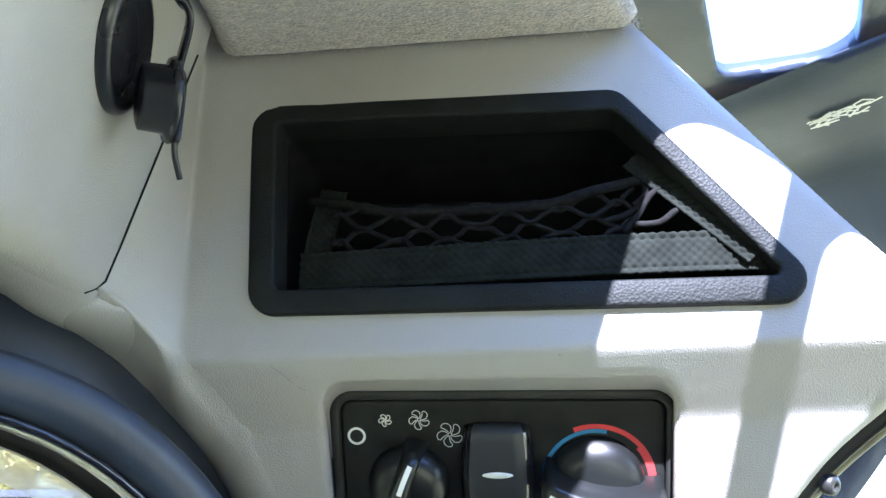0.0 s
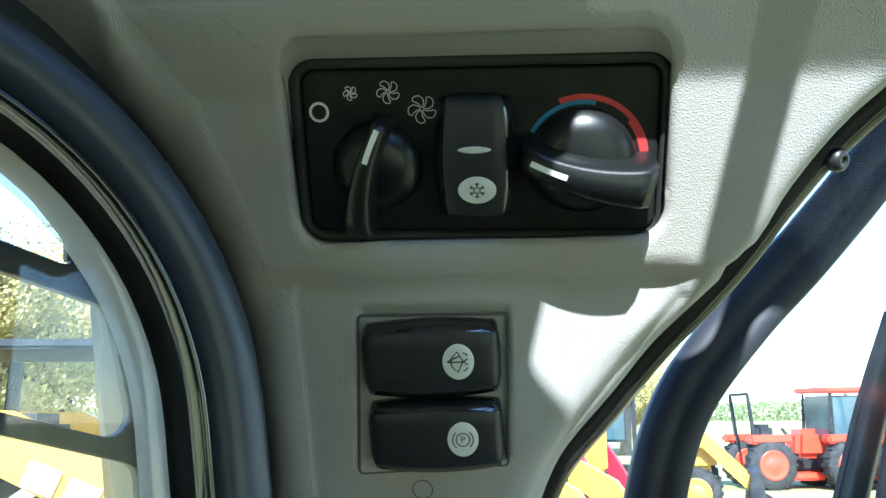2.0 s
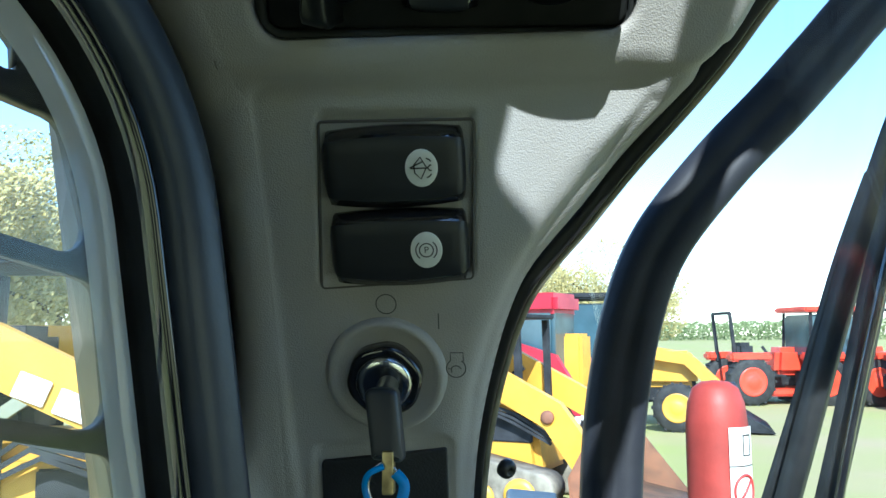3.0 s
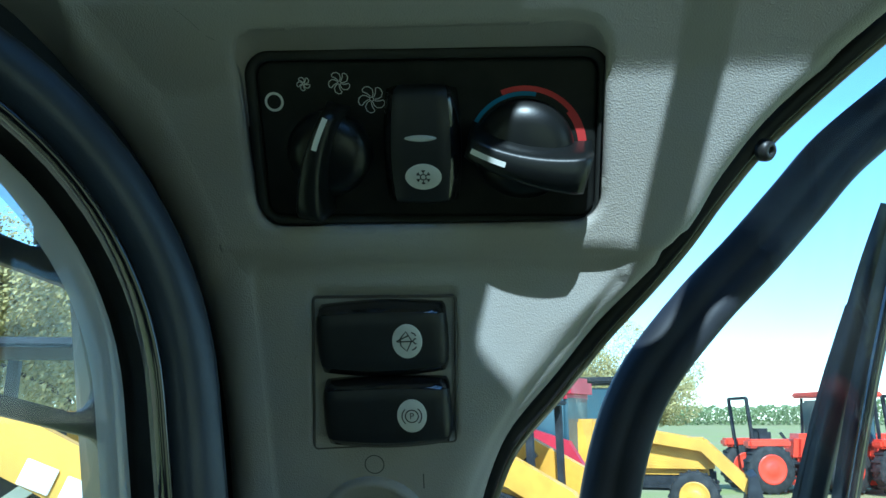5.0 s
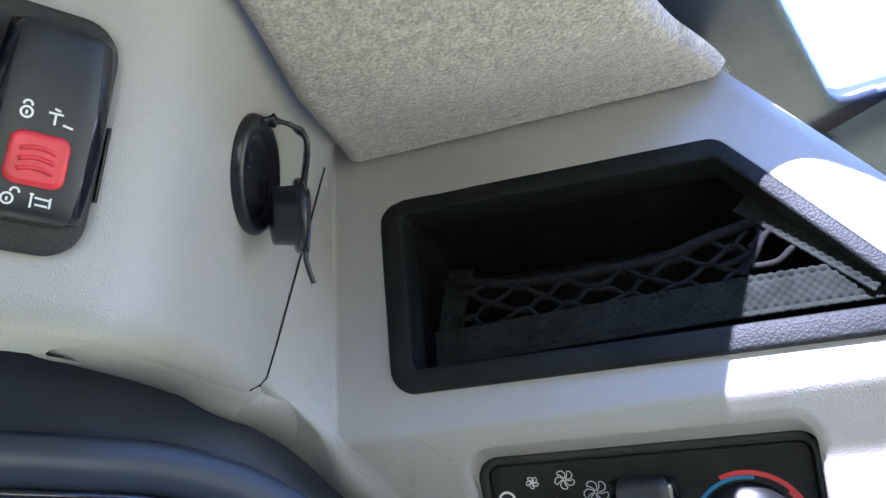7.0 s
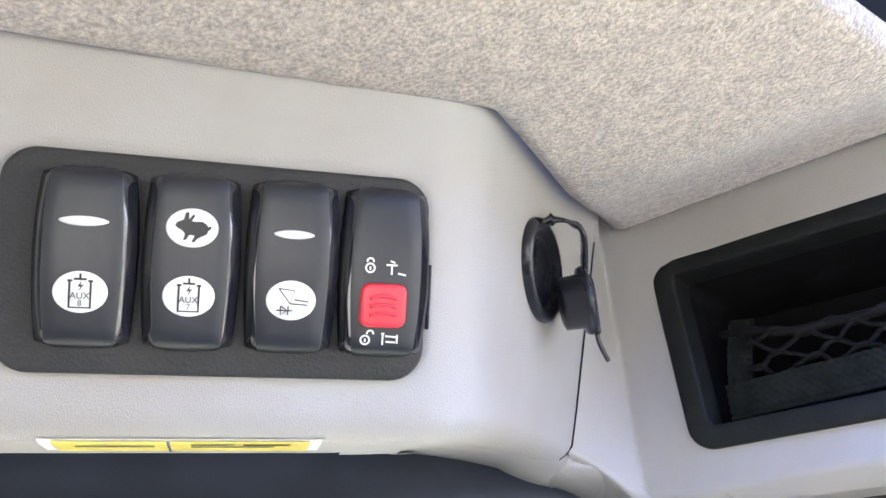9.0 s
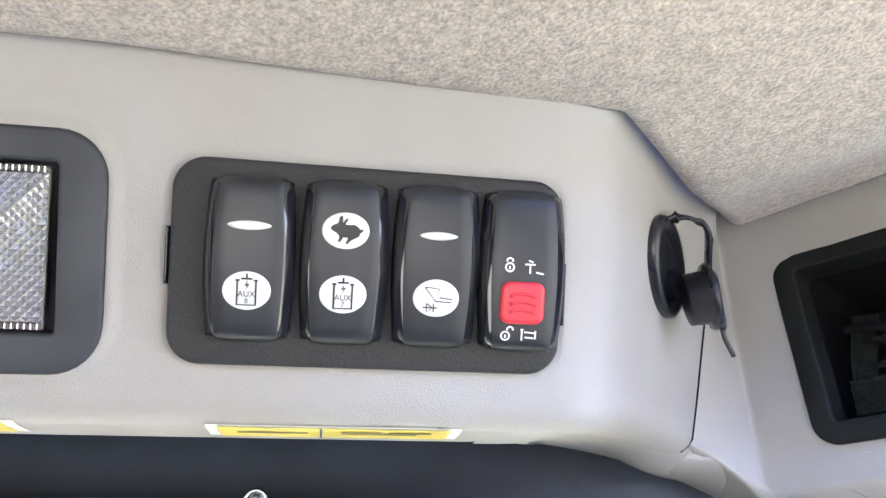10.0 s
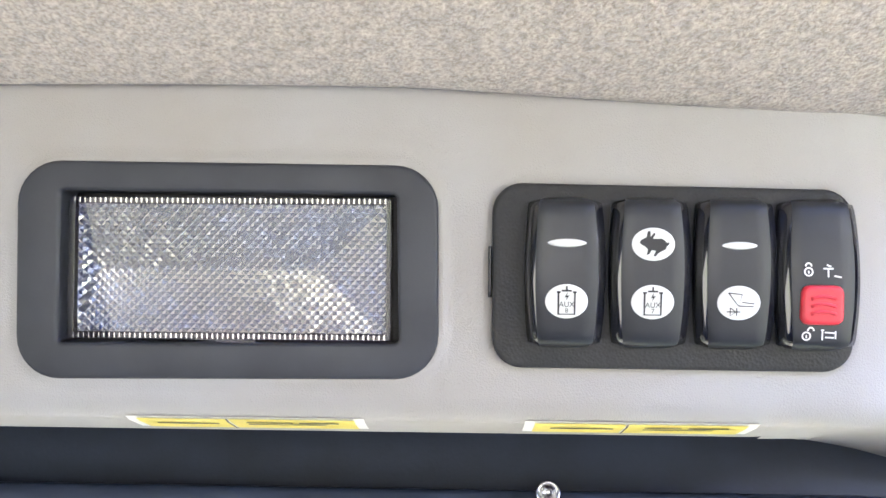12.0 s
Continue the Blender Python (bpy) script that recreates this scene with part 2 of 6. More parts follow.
def ccw(loop):
    n = len(loop)
    area = sum(loop[i][0] * loop[(i + 1) % n][1] - loop[(i + 1) % n][0] * loop[i][1] for i in range(n))
    return loop if area > 0 else loop[::-1]


def slab(name, loop, low, high, m, mat, parent=None, edge=0.0006, **tags):
    """A plate of that outline in the plane of m, from height low to high, with a rounded upper edge."""
    loop = ccw(loop)
    rings = [[m @ Vector((x, y, low)) for x, y in loop]]
    for k in range(4):
        q = k / 3 * math.pi / 2
        rings.append([m @ Vector((x, y, high - edge + edge * math.sin(q))) for x, y in inset(loop, edge * (1 - math.cos(q)))])
    return thing(name, *stack(rings), mat, parent, **tags)


def frame_ring(name, outer, inner, low, high, m, mat, parent=None, edge=0.0008, inner_low=None, **tags):
    """A flat ring between two outlines of equally many points, with rounded edges."""
    outer, inner = ccw(outer), ccw(inner)
    inner_low = low if inner_low is None else inner_low
    rings = [[(x, y, low) for x, y in outer]]
    for k in range(4):
        q = k / 3 * math.pi / 2
        rings.append([(x, y, high - edge + edge * math.sin(q)) for x, y in inset(outer, edge * (1 - math.cos(q)))])
    for k in range(4):
        q = k / 3 * math.pi / 2
        rings.append([(x, y, high - edge + edge * math.cos(q)) for x, y in inset(inner, -edge * (1 - math.sin(q)))])
    rings.append([(x, y, inner_low) for x, y in inner])
    rings = [[m @ Vector(p) for p in r] for r in rings]
    return thing(name, *stack(rings, False, False), mat, parent, **tags)


def sweep(name, path, section, mat, parent=None, up=None, closed=False, caps=True, **tags):
    """A section (right, up) carried along a path in space."""
    path = [Vector(p) for p in path]
    n, k = len(path), len(section)
    rings = []
    for i, p in enumerate(path):
        a = path[(i - 1) % n] if closed or i else path[0]
        b = path[(i + 1) % n] if closed or i < n - 1 else path[-1]
        t = (b - a).normalized()
        ref = up(p) if callable(up) else (up or UP)
        side = t.cross(ref)
        side = side.normalized() if side.length > 1e-6 else t.orthogonal().normalized()
        top = side.cross(t).normalized()
        rings.append([p + side * x + top * y for x, y in section])
    if closed:
        rings.append(rings[0])
    return thing(name, *stack(rings, caps and not closed, caps and not closed), mat, parent, **tags)


def circle(r, n=10):
    return [(r * math.cos(2 * math.pi * i / n), r * math.sin(2 * math.pi * i / n)) for i in range(n)]


def smooth_path(points, per=6, closed=False):
    """A curve through the points (Catmull-Rom)."""
    p = [Vector(q) for q in points]
    n = len(p)
    out = []
    for i in range(n if closed else n - 1):
        a, b, c, d = (p[(i + k) % n] if closed else p[max(0, min(n - 1, i + k))] for k in (-1, 0, 1, 2))
        for s in range(per):
            t = s / per
            out.append(0.5 * ((2 * b) + (c - a) * t + (2 * a - 5 * b + 4 * c - d) * t * t + (3 * b - a - 3 * c + d) * t ** 3))
    if not closed:
        out.append(p[-1])
    return out


def lathe(name, profile, m, mat, parent=None, n=32, **tags):
    """A turned part: (radius, height) pairs round the z axis of m."""
    rings = [[m @ Vector((max(r, 1e-5) * math.cos(2 * math.pi * i / n), max(r, 1e-5) * math.sin(2 * math.pi * i / n), z)) for i in range(n)] for r, z in profile]
    return thing(name, *stack(rings), mat, parent, **tags)


def strokes(name, lines, width, m, mat, parent=None, lift=0.0, fills=(), **tags):
    """Printed lines (and filled outlines) a hair above the plane of m."""
    verts, faces = [], []

    def place(x, y):
        z = lift(x, y) if callable(lift) else lift
        return m @ Vector((x, y, z))
    for line in lines:
        pts = [Vector(p) for p in line]
        base = len(verts)
        for i, p in enumerate(pts):
            t = (pts[min(i + 1, len(pts) - 1)] - pts[max(i - 1, 0)])
            t = t.normalized() if t.length > 1e-9 else Vector((1, 0))
            n = Vector((-t.y, t.x)) * width / 2
            verts += [place(*(p + n)), place(*(p - n))]
        for i in range(len(pts) - 1):
            a = base + 2 * i
            faces.append((a, a + 1, a + 3, a + 2))
    for loop in fills:
        base = len(verts)
        verts += [place(x, y) for x, y in loop]
        faces.append(tuple(range(base, base + len(loop))))
    return thing(name, verts, faces, mat, parent, smooth=False, **tags)


def lettering(name, text, size, m, mat, parent=None, cx=0.0, cy=0.0, lift=0.0, **tags):
    """Words in the built-in font, as a mesh centred at (cx, cy)."""
    cu = bpy.data.curves.new(name, "FONT")
    cu.body, cu.size, cu.align_x, cu.align_y = text, size, "CENTER", "CENTER"
    tmp = new("lettering_source", cu)
    me = bpy.data.meshes.new_from_object(tmp)
    bpy.data.objects.remove(tmp)
    for v in me.vertices:
        z = lift(v.co.x + cx, v.co.y + cy) if callable(lift) else lift
        v.co = m @ Vector((v.co.x + cx, v.co.y + cy, z))
    me.materials.clear()
    me.materials.append(mat)
    ob = new(name, me)
    ob.parent = parent
    return tagged(ob, **tags)


def sheet(name, outline, place, step, mat, holes=(), reliefs=(), roll=0.004, hole_roll=0.002, wall=0.0025, rolls=(), **tags):
    """A moulded shell: a fine grid cut to an outline, its rims rolled back, with soft reliefs pressed in. place(x, y, d) gives the place at depth d."""
    lo, hi = np.min(outline, axis=0) - step, np.max(outline, axis=0) + step
    xs, ys = np.arange(lo[0], hi[0] + step, step), np.arange(lo[1], hi[1] + step, step)
    gx, gy = np.meshgrid(xs, ys)
    pts = np.stack([gx.ravel(), gy.ravel()], 1)
    so = signed(pts, outline)
    sh = [signed(pts, h, max(0.02, 4 * step)) for h in holes]
    sd = np.maximum.reduce([so] + [-s for s in sh])
    grid = sd.reshape(gx.shape)
    dy, dx = np.gradient(grid, step)
    length = np.hypot(dx, dy) + 1e-9
    inside = grid < 0
    near = inside.copy()
    for a, b in ((0, 1), (0, -1), (1, 1), (1, -1)):
        near |= np.roll(inside, b, axis=a)
    d1 = near.copy()
    for b in (1, -1):
        near |= np.roll(d1 & inside, b, axis=0) & np.roll(inside, b, axis=0)
    for a in (1, -1):
        for b in (1, -1):
            near |= np.roll(np.roll(inside, a, axis=0), b, axis=1)
    moved = near & ~inside
    px = np.where(moved, gx - grid * dx / length, gx).ravel()
    py = np.where(moved, gy - grid * dy / length, gy).ravel()
    pts = np.stack([px, py], 1)
    depth = np.zeros(len(pts))
    edge = np.maximum(-signed(pts, outline), 0)
    radius = np.full(len(pts), roll)
    for weight, r in rolls:
        radius = radius + (r - radius) * weight(px, py)
    k = np.clip(radius - edge, 0, radius * 0.98)
    radius = np.maximum(radius, 1e-6)
    depth += radius - np.sqrt(np.maximum(radius ** 2 - k ** 2, 0))
    for h in holes:
        k = np.clip(hole_roll - np.maximum(signed(pts, h, max(0.02, 4 * step)), 0), 0, hole_roll * 0.98)
        depth += hole_roll - np.sqrt(np.maximum(hole_roll ** 2 - k ** 2, 0))
    for loop, d, w in reliefs:
        t = np.clip(0.5 - signed(pts, loop, 0.03) / w, 0, 1)
        depth += d * t * t * (3 - 2 * t)
    index = -np.ones(len(pts), dtype=int)
    ok = near.ravel()
    cols = gx.shape[1]
    use = near[:-1, :-1] & near[1:, :-1] & near[:-1, 1:] & near[1:, 1:]
    use &= inside[:-1, :-1] | inside[1:, :-1] | inside[:-1, 1:] | inside[1:, 1:]
    rows_i, cols_i = np.nonzero(use)
    quads = np.stack([rows_i * cols + cols_i, rows_i * cols + cols_i + 1, (rows_i + 1) * cols + cols_i + 1, (rows_i + 1) * cols + cols_i], 1)
    used = np.unique(quads)
    index[used] = np.arange(len(used))
    verts = [place(px[i], py[i], depth[i]) for i in used]
    faces = index[quads]
    if wall:
        n = len(verts)
        verts += [place(px[i], py[i], depth[i] + wall) for i in used]
        edges = np.concatenate([faces[:, [0, 1]], faces[:, [1, 2]], faces[:, [2, 3]], faces[:, [3, 0]]])
        keyed = np.sort(edges, axis=1)
        _, first, count = np.unique(keyed[:, 0] * (n + 1) + keyed[:, 1], return_index=True, return_counts=True)
        rim = edges[first[count == 1]]
        sides = np.stack([rim[:, 1], rim[:, 0], rim[:, 0] + n, rim[:, 1] + n], 1)
        faces = np.concatenate([faces, faces[:, ::-1] + n, sides])
    ob = thing(name, verts, faces.tolist(), mat, **tags)
    return ob


# ---- the corner pillar's moulded trim ----
ZS = np.linspace(1.70, 2.12, 841)


def ease(x, a, b):
    t = np.clip((x - a) / (b - a), 0, 1)
    return t * t * (3 - 2 * t)


# seen from the side: near upright above, a shoulder that turns under, the control's slope, a ledge, the key's slope
SLOPE = 0.39 + 0.19 * ease(ZS, 1.8955, 1.9025) + 0.72 * (ease(ZS, 1.8905, 1.8925) - ease(ZS, 1.8975, 1.9000)) + 0.62 * ease(ZS, 1.9405, 1.9450) - 1.16 * ease(ZS, 1.9592, 1.9618)
WS = np.cumsum(SLOPE) * (ZS[1] - ZS[0])
WS += -0.2525 - np.interp(1.99, ZS, WS)
# towards the door edge the ledge runs out
WS_EDGE = np.where((ZS > 1.872) & (ZS < 1.918), np.interp(ZS, (1.872, 1.918), (np.interp(1.872, ZS, WS), np.interp(1.918, ZS, WS))), WS)


def side_at(z):
    return -0.161 + 0.49 * (z - 1.985)


E_B, E_C = F.copy(), Vector((-0.121, 0.9926, 0))
N_B, N_C = R.copy(), Vector((0.9926, 0.121, 0))


def panel_corner(z):
    # where the overhead panel's long face and its end face would meet at height z
    o = at_side(0, side_at(z), z)
    c = at_pillar(-0.1176 + 0.297 * (z - 2.0), -0.25, z)
    d = c - o
    det = E_B.x * E_C.y - E_B.y * E_C.x
    a = (d.x * E_C.y - d.y * E_C.x) / det
    return o + E_B * a


def seam_q(z):
    """How far along the end face the joint with the pillar's wing runs."""
    return float(np.interp(z, (1.950, 1.9723, 1.979, 1.992, 2.011, 2.029, 2.047, 2.09), (0.0835, 0.0885, 0.0930, 0.0973, 0.1025, 0.1075, 0.1120, 0.1240)))


def pillar_face(q, z, d=0.0):
    """The trim's face at q across and z up, d behind it; left of the fold it turns towards the seat as the wing, up to the joint."""
    w, s = float(np.interp(z, ZS, WS)), float(np.interp(z, ZS, SLOPE))
    if q > 0.042:
        w += (float(np.interp(z, ZS, WS_EDGE)) - w) * float(ease(q, 0.042, 0.060))
    n = (IN - UP * s).normalized()
    e = FOLD - q
    if e > -0.002:
        k = max(0.0, (e + 0.002) ** 2 / 0.008 if e < 0.002 else e)
        run = (panel_corner(z) + E_C * seam_q(z) - at_pillar(FOLD, w, z)) / 0.030
        turn = min(1.0, max(0.0, (e + 0.002) / 0.004))
        side = Vector((-run.y, run.x, 0)).normalized()
        n = (n * (1 - turn) + (side - UP * 0.35 * s) * turn).normalized()
        return at_pillar(q + k, w, z) + run * k - n * d
    return at_pillar(q, w, z) - n * d


FOLD = -0.106
MARKS = [[(-0.0770, 1.9590), (-0.0735, 1.9565), (-0.0712, 1.9545)], [(-0.0700, 1.9535), (-0.0675, 1.9525)], [(0.0100, 1.9590), (0.0108, 1.9588)], [(-0.0568, 1.8650), (-0.0556, 1.8662)]]
RIDGE = [(-0.1400, 1.9790), (-0.1280, 1.9745), (-0.1170, 1.9690), (-0.1070, 1.9625), (-0.0945, 1.9445), (-0.0815, 1.9130), (-0.0752, 1.8900), (-0.0738, 1.8650), (-0.0730, 1.8400), (-0.0728, 1.8060), (-0.0733, 1.7760), (-0.0738, 1.7420)]
RIDGE_LINE = [tuple(p)[:2] for p in smooth_path([Vector((u, z, 0)) for u, z in RIDGE], 6)]
pillar_outline = [(-0.140, 2.088), (-0.140, 2.03), *RIDGE_LINE, *[tuple(p)[:2] for p in smooth_path([Vector((u, z, 0)) for u, z in ((-0.0085, 1.742), (-0.0060, 1.770), (-0.0030, 1.789), (0.0015, 1.8075), (0.0073, 1.825), (0.0145, 1.8385), (0.0300, 1.8562), (0.0440, 1.8730), (0.0580, 1.8876), (0.0710, 1.9010), (0.0795, 1.9145), (0.0950, 1.9320), (0.1215, 1.9515))], 4)], (0.1395, 1.9565), (0.1227, 1.9668), (0.0964, 1.9985), (0.0688, 2.0345), (0.0417, 2.0695), (0.028, 2.088)]
BEZ_OUT = rounded([(-0.0875, 2.0476), (-0.0838, 1.9738), (0.0905, 1.9703), (0.0336, 2.0447)], [0.009, 0.009, 0.0078, 0.008], 8)
BEZ_IN = rounded([(-0.0786, 2.0402), (-0.0758, 1.9816), (0.0768, 1.9790), (0.0322, 2.0366)], [0.002, 0.002, 0.0018, 0.003], 8)
HVAC_RIM = rounded([(-0.0650, 1.9545), (-0.0652, 1.9032), (0.0442, 1.9024), (0.0458, 1.9526)], 0.0090, 8)
K_REST = rounded([(-0.0702, 1.8945), (-0.0652, 1.7490), (-0.0652, 1.7000), (0.1000, 1.7000), (0.1000, 1.8945), (0.0465, 1.8945)], [0.006, 0.008, 0.006, 0.006, 0.006, 0.007], 5)
EDGE_LINE = [(-0.0100, 1.7600), (-0.0094, 1.7720), (-0.0053, 1.8011), (0.0010, 1.8195), (0.0080, 1.8345), (0.0148, 1.8461), (0.0282, 1.8622), (0.0402, 1.8768), (0.0500, 1.8880)]
EDGE_GROOVE = [(u - 0.0010, z + 0.0008) for u, z in EDGE_LINE] + [(u + 0.0010, z - 0.0008) for u, z in reversed(EDGE_LINE)]
SWITCH_REST = rounded([(-0.0497, 1.8862), (-0.0527, 1.8368), (-0.0040, 1.8393), (-0.0024, 1.8858)], 0.0015, 4)
BLANK_REST = rounded([(-0.0592, 1.7838), (-0.0602, 1.7578), (-0.0130, 1.7605), (-0.0128, 1.7872)], 0.004, 5)
hvac_hole = inset(ccw(HVAC_RIM), 0.001)
net_hole = inset(ccw(BEZ_IN), -0.004)
pillar = sheet("trim_pillar", pillar_outline, pillar_face, 0.0012, TRIM, holes=[net_hole, hvac_hole],
               reliefs=[(K_REST, 0.0012, 0.0030), (EDGE_GROOVE, 0.0014, 0.0036), (SWITCH_REST, 0.0022, 0.0012), (BLANK_REST, 0.0014, 0.002)],
               roll=0.006, hole_roll=0.0022, rolls=[(lambda x, y: (x < -0.060) & (y < 1.992), 0.0), (lambda x, y: (1 - ease(y, 1.866, 1.894)) * ease(x, -0.050, -0.030), 0.014)],
               label="light grey moulded plastic trim of the corner pillar, leather-grained, slightly dusty", category="pillar trim", kind="structure")


# small marks in the trim
for name_, pts_ in (("scratch", MARKS[0]), ("scratch", MARKS[1]), ("scratch", MARKS[2]), ("speck", MARKS[3])):
    line_ = smooth_path([Vector((u, z, 0)) for u, z in pts_], 4)
    sweep(name_, [pillar_face(p.x, p.y, -0.00005) for p in line_], circle(0.00006, 6), SHADE, pillar, up=IN, label="small dark scratch in the plastic")

# ---- overhead panel along the left side, with its rounded end ----
ARC = 0.013
Z_LIP = 1.9715


def panel_face(q, s, d=0.0):
    s0 = 0.0068 * float(ease(q, -0.010, 0.066))
    z = Z_LIP + max(s, s0)
    c = panel_corner(z)
    rad = 0.014
    if q < -rad:
        p, n = c + E_B * q, N_B.copy()
    elif q > rad:
        p, n = c + E_C * q, N_C.copy()
    else:
        t = (q + rad) / (2 * rad)
        a, b = c - E_B * rad, c + E_C * rad
        p = a * (1 - t) ** 2 + c * 2 * t * (1 - t) + b * t ** 2
        n = (N_B * (1 - t) + N_C * t).normalized()
    tilt = radians(64)
    if s >= s0:
        return p - (n - UP * 0.47).normalized() * d
    run, steps = s0 - s, 24
    back = drop = 0.0
    ang = tilt
    for i in range(steps):
        x = (i + 0.5) / steps * run
        ang = tilt - min(1.0, x / ARC) * radians(70)
        back += math.cos(ang) * run / steps
        drop += math.sin(ang) * run / steps
    nn = (n * math.sin(ang) - UP * math.cos(ang)).normalized()
    return p - n * back - UP * drop - nn * d


def side_q(f, z):
    """The panel's own running coordinate of a place f along the side at height z."""
    c = panel_corner(z)
    return (at_side(f, side_at(z), z) - c).dot(E_B)


def on_side(f, z):
    return (side_q(f, z), z - Z_LIP)


DOME_OUT = rounded([(-0.2080, 2.0321), (-0.0840, 2.0312), (-0.0836, 1.9758), (-0.2078, 1.9749)], 0.0125, 8)
PANEL_OUT = rounded([(-0.0685, 2.0274), (0.0350, 2.0256), (0.0357, 1.9786), (-0.0681, 1.9788)], 0.0085, 8)
dome_rim = [on_side(*p) for p in inset(ccw(DOME_OUT), -0.0022)]
dome_in = [on_side(*p) for p in inset(ccw(DOME_OUT), 0.001)]
sw_rim = [on_side(*p) for p in inset(ccw(PANEL_OUT), -0.0006)]
def lip_end(q):
    """How far the lip's own sheet turns under at q."""
    return float(np.interp(q, (-0.040, -0.020, 0.0, 0.030, 0.060, 0.0885), (-0.0340, -0.0322, -0.0280, -0.0190, -0.0100, -0.0020)))


overhead_outline = [(-0.50, -0.034), (-0.50, 0.093), (0.02, 0.093)] + [(seam_q(Z_LIP + h) - 0.0011, h) for h in (0.105, 0.09, 0.075, 0.0575, 0.0395, 0.0205, 0.0075, 0.0008)] + [(0.0880, -0.0020), *[(q, lip_end(q)) for q in (0.0820, 0.0750, 0.0675, 0.0600, 0.0525, 0.0450, 0.0375, 0.0300, 0.0225, 0.0150, 0.0075, 0.0, -0.0100, -0.0200, -0.0400)]]
overhead = sheet("overhead_panel", overhead_outline, panel_face, 0.0015, TRIM,
                 holes=[[on_side(*p) for p in inset(ccw(DOME_OUT), 0.0070)]], hole_roll=0.001, reliefs=[(dome_rim, -0.0012, 0.0016), (dome_in, 0.0016, 0.0012), (sw_rim, 0.0010, 0.0012)],
                 roll=0.0012, label="light grey plastic overhead panel above the side window", category="overhead panel")

# the lip's underside goes on backwards and meets the pillar's rolled edge
LIP_BACK = [(0.0200, 0.0700, 1.9858), (0.0400, 0.0850, 1.9818), (0.0600, 0.0975, 1.9775), (0.0780, 0.1070, 1.9742), (0.0930, 0.1130, 1.9718)]
under_v, under_f, under_n = [], [], 12
for i in range(33):
    q = -0.030 + 0.1245 * i / 32
    s_ = lip_end(q)
    a = panel_face(q, s_ + 0.0025, -0.0001)
    go = (panel_face(q, s_ + 0.0015) - panel_face(q, s_ + 0.0030)).normalized()
    b = at_side(float(np.interp(q, [r[0] for r in LIP_BACK], [r[1] for r in LIP_BACK])), -0.270, float(np.interp(q, [r[0] for r in LIP_BACK], [r[2] for r in LIP_BACK])))
    b = (a + go * 0.0045).lerp(b, float(ease(q, -0.026, 0.022)))
    c = a + go * (b - a).length * 0.45
    under_v.append(panel_face(q, s_ + 0.0065, 0.0008))
    for k in range(under_n - 1):
        t = k / (under_n - 2)
        under_v.append(a * (1 - t) ** 2 + c * 2 * t * (1 - t) + b * t ** 2)
under_f = [(i * under_n + k, i * under_n + k + 1, (i + 1) * under_n + k + 1, (i + 1) * under_n + k) for i in range(32) for k in range(under_n - 1)]
hold(overhead, thing("lip_return", under_v, under_f, TRIM, label="underside of the panel's lip"))

joint_path = [panel_face(seam_q(z) - 0.0004, z - Z_LIP, 0.0002) for z in np.linspace(2.052, 1.9795, 24)] + [panel_face(0.0895, 0.0045, 0.0002), panel_face(0.0872, 0.0015, 0.0002)]
joint = sweep("joint", joint_path, circle(0.00032, 8), SEAL, up=lambda p: N_C, label="thin dark joint beside the pillar trim")
hold(overhead, joint)

# ---- felt headliner ----
felt_plan = [(-0.4764, -0.3029), (-0.1529, 0.0268), (-0.0605, 0.1335), (-0.0620, 0.1620), (-0.0645, 0.1980), (-0.0690, 0.2290), (-0.0725, 0.2570), (0.0610, 0.2440), (0.0680, 0.2400), (0.0490, 0.196), (-0.02, 0.02), (-0.10, -0.20), (-0.20, -0.60), (-0.70, -0.60)]
felt_outline = rounded(felt_plan, [0.002, 0.1, 0.005, 0.05, 0.05, 0.03, 0.006, 0.006, 0.008, 0.03, 0.1, 0.1, 0.01, 0.01], 6)


def felt_face(x, y, d=0.0):
    p = Vector((x, y, 0))
    w = p.dot(IN)
    f, r = p.dot(F), p.dot(R)
    z = 2.0452 + 0.0173 * float(ease(-w, 0.175, 0.247)) + 0.0043 * float(1 - ease(f, -0.15, 0.05))
    z += 0.010 * float(ease(r, -0.12, 0.05))
    return Vector((x, y, z + d))


headliner = sheet("ceiling_felt", felt_outline[::-1], lambda x, y, d: felt_face(x, y, d), 0.003, FELT, roll=0.006, wall=0.0,
                  label="beige felt headliner board with soft rounded edge", category="headliner", kind="structure")

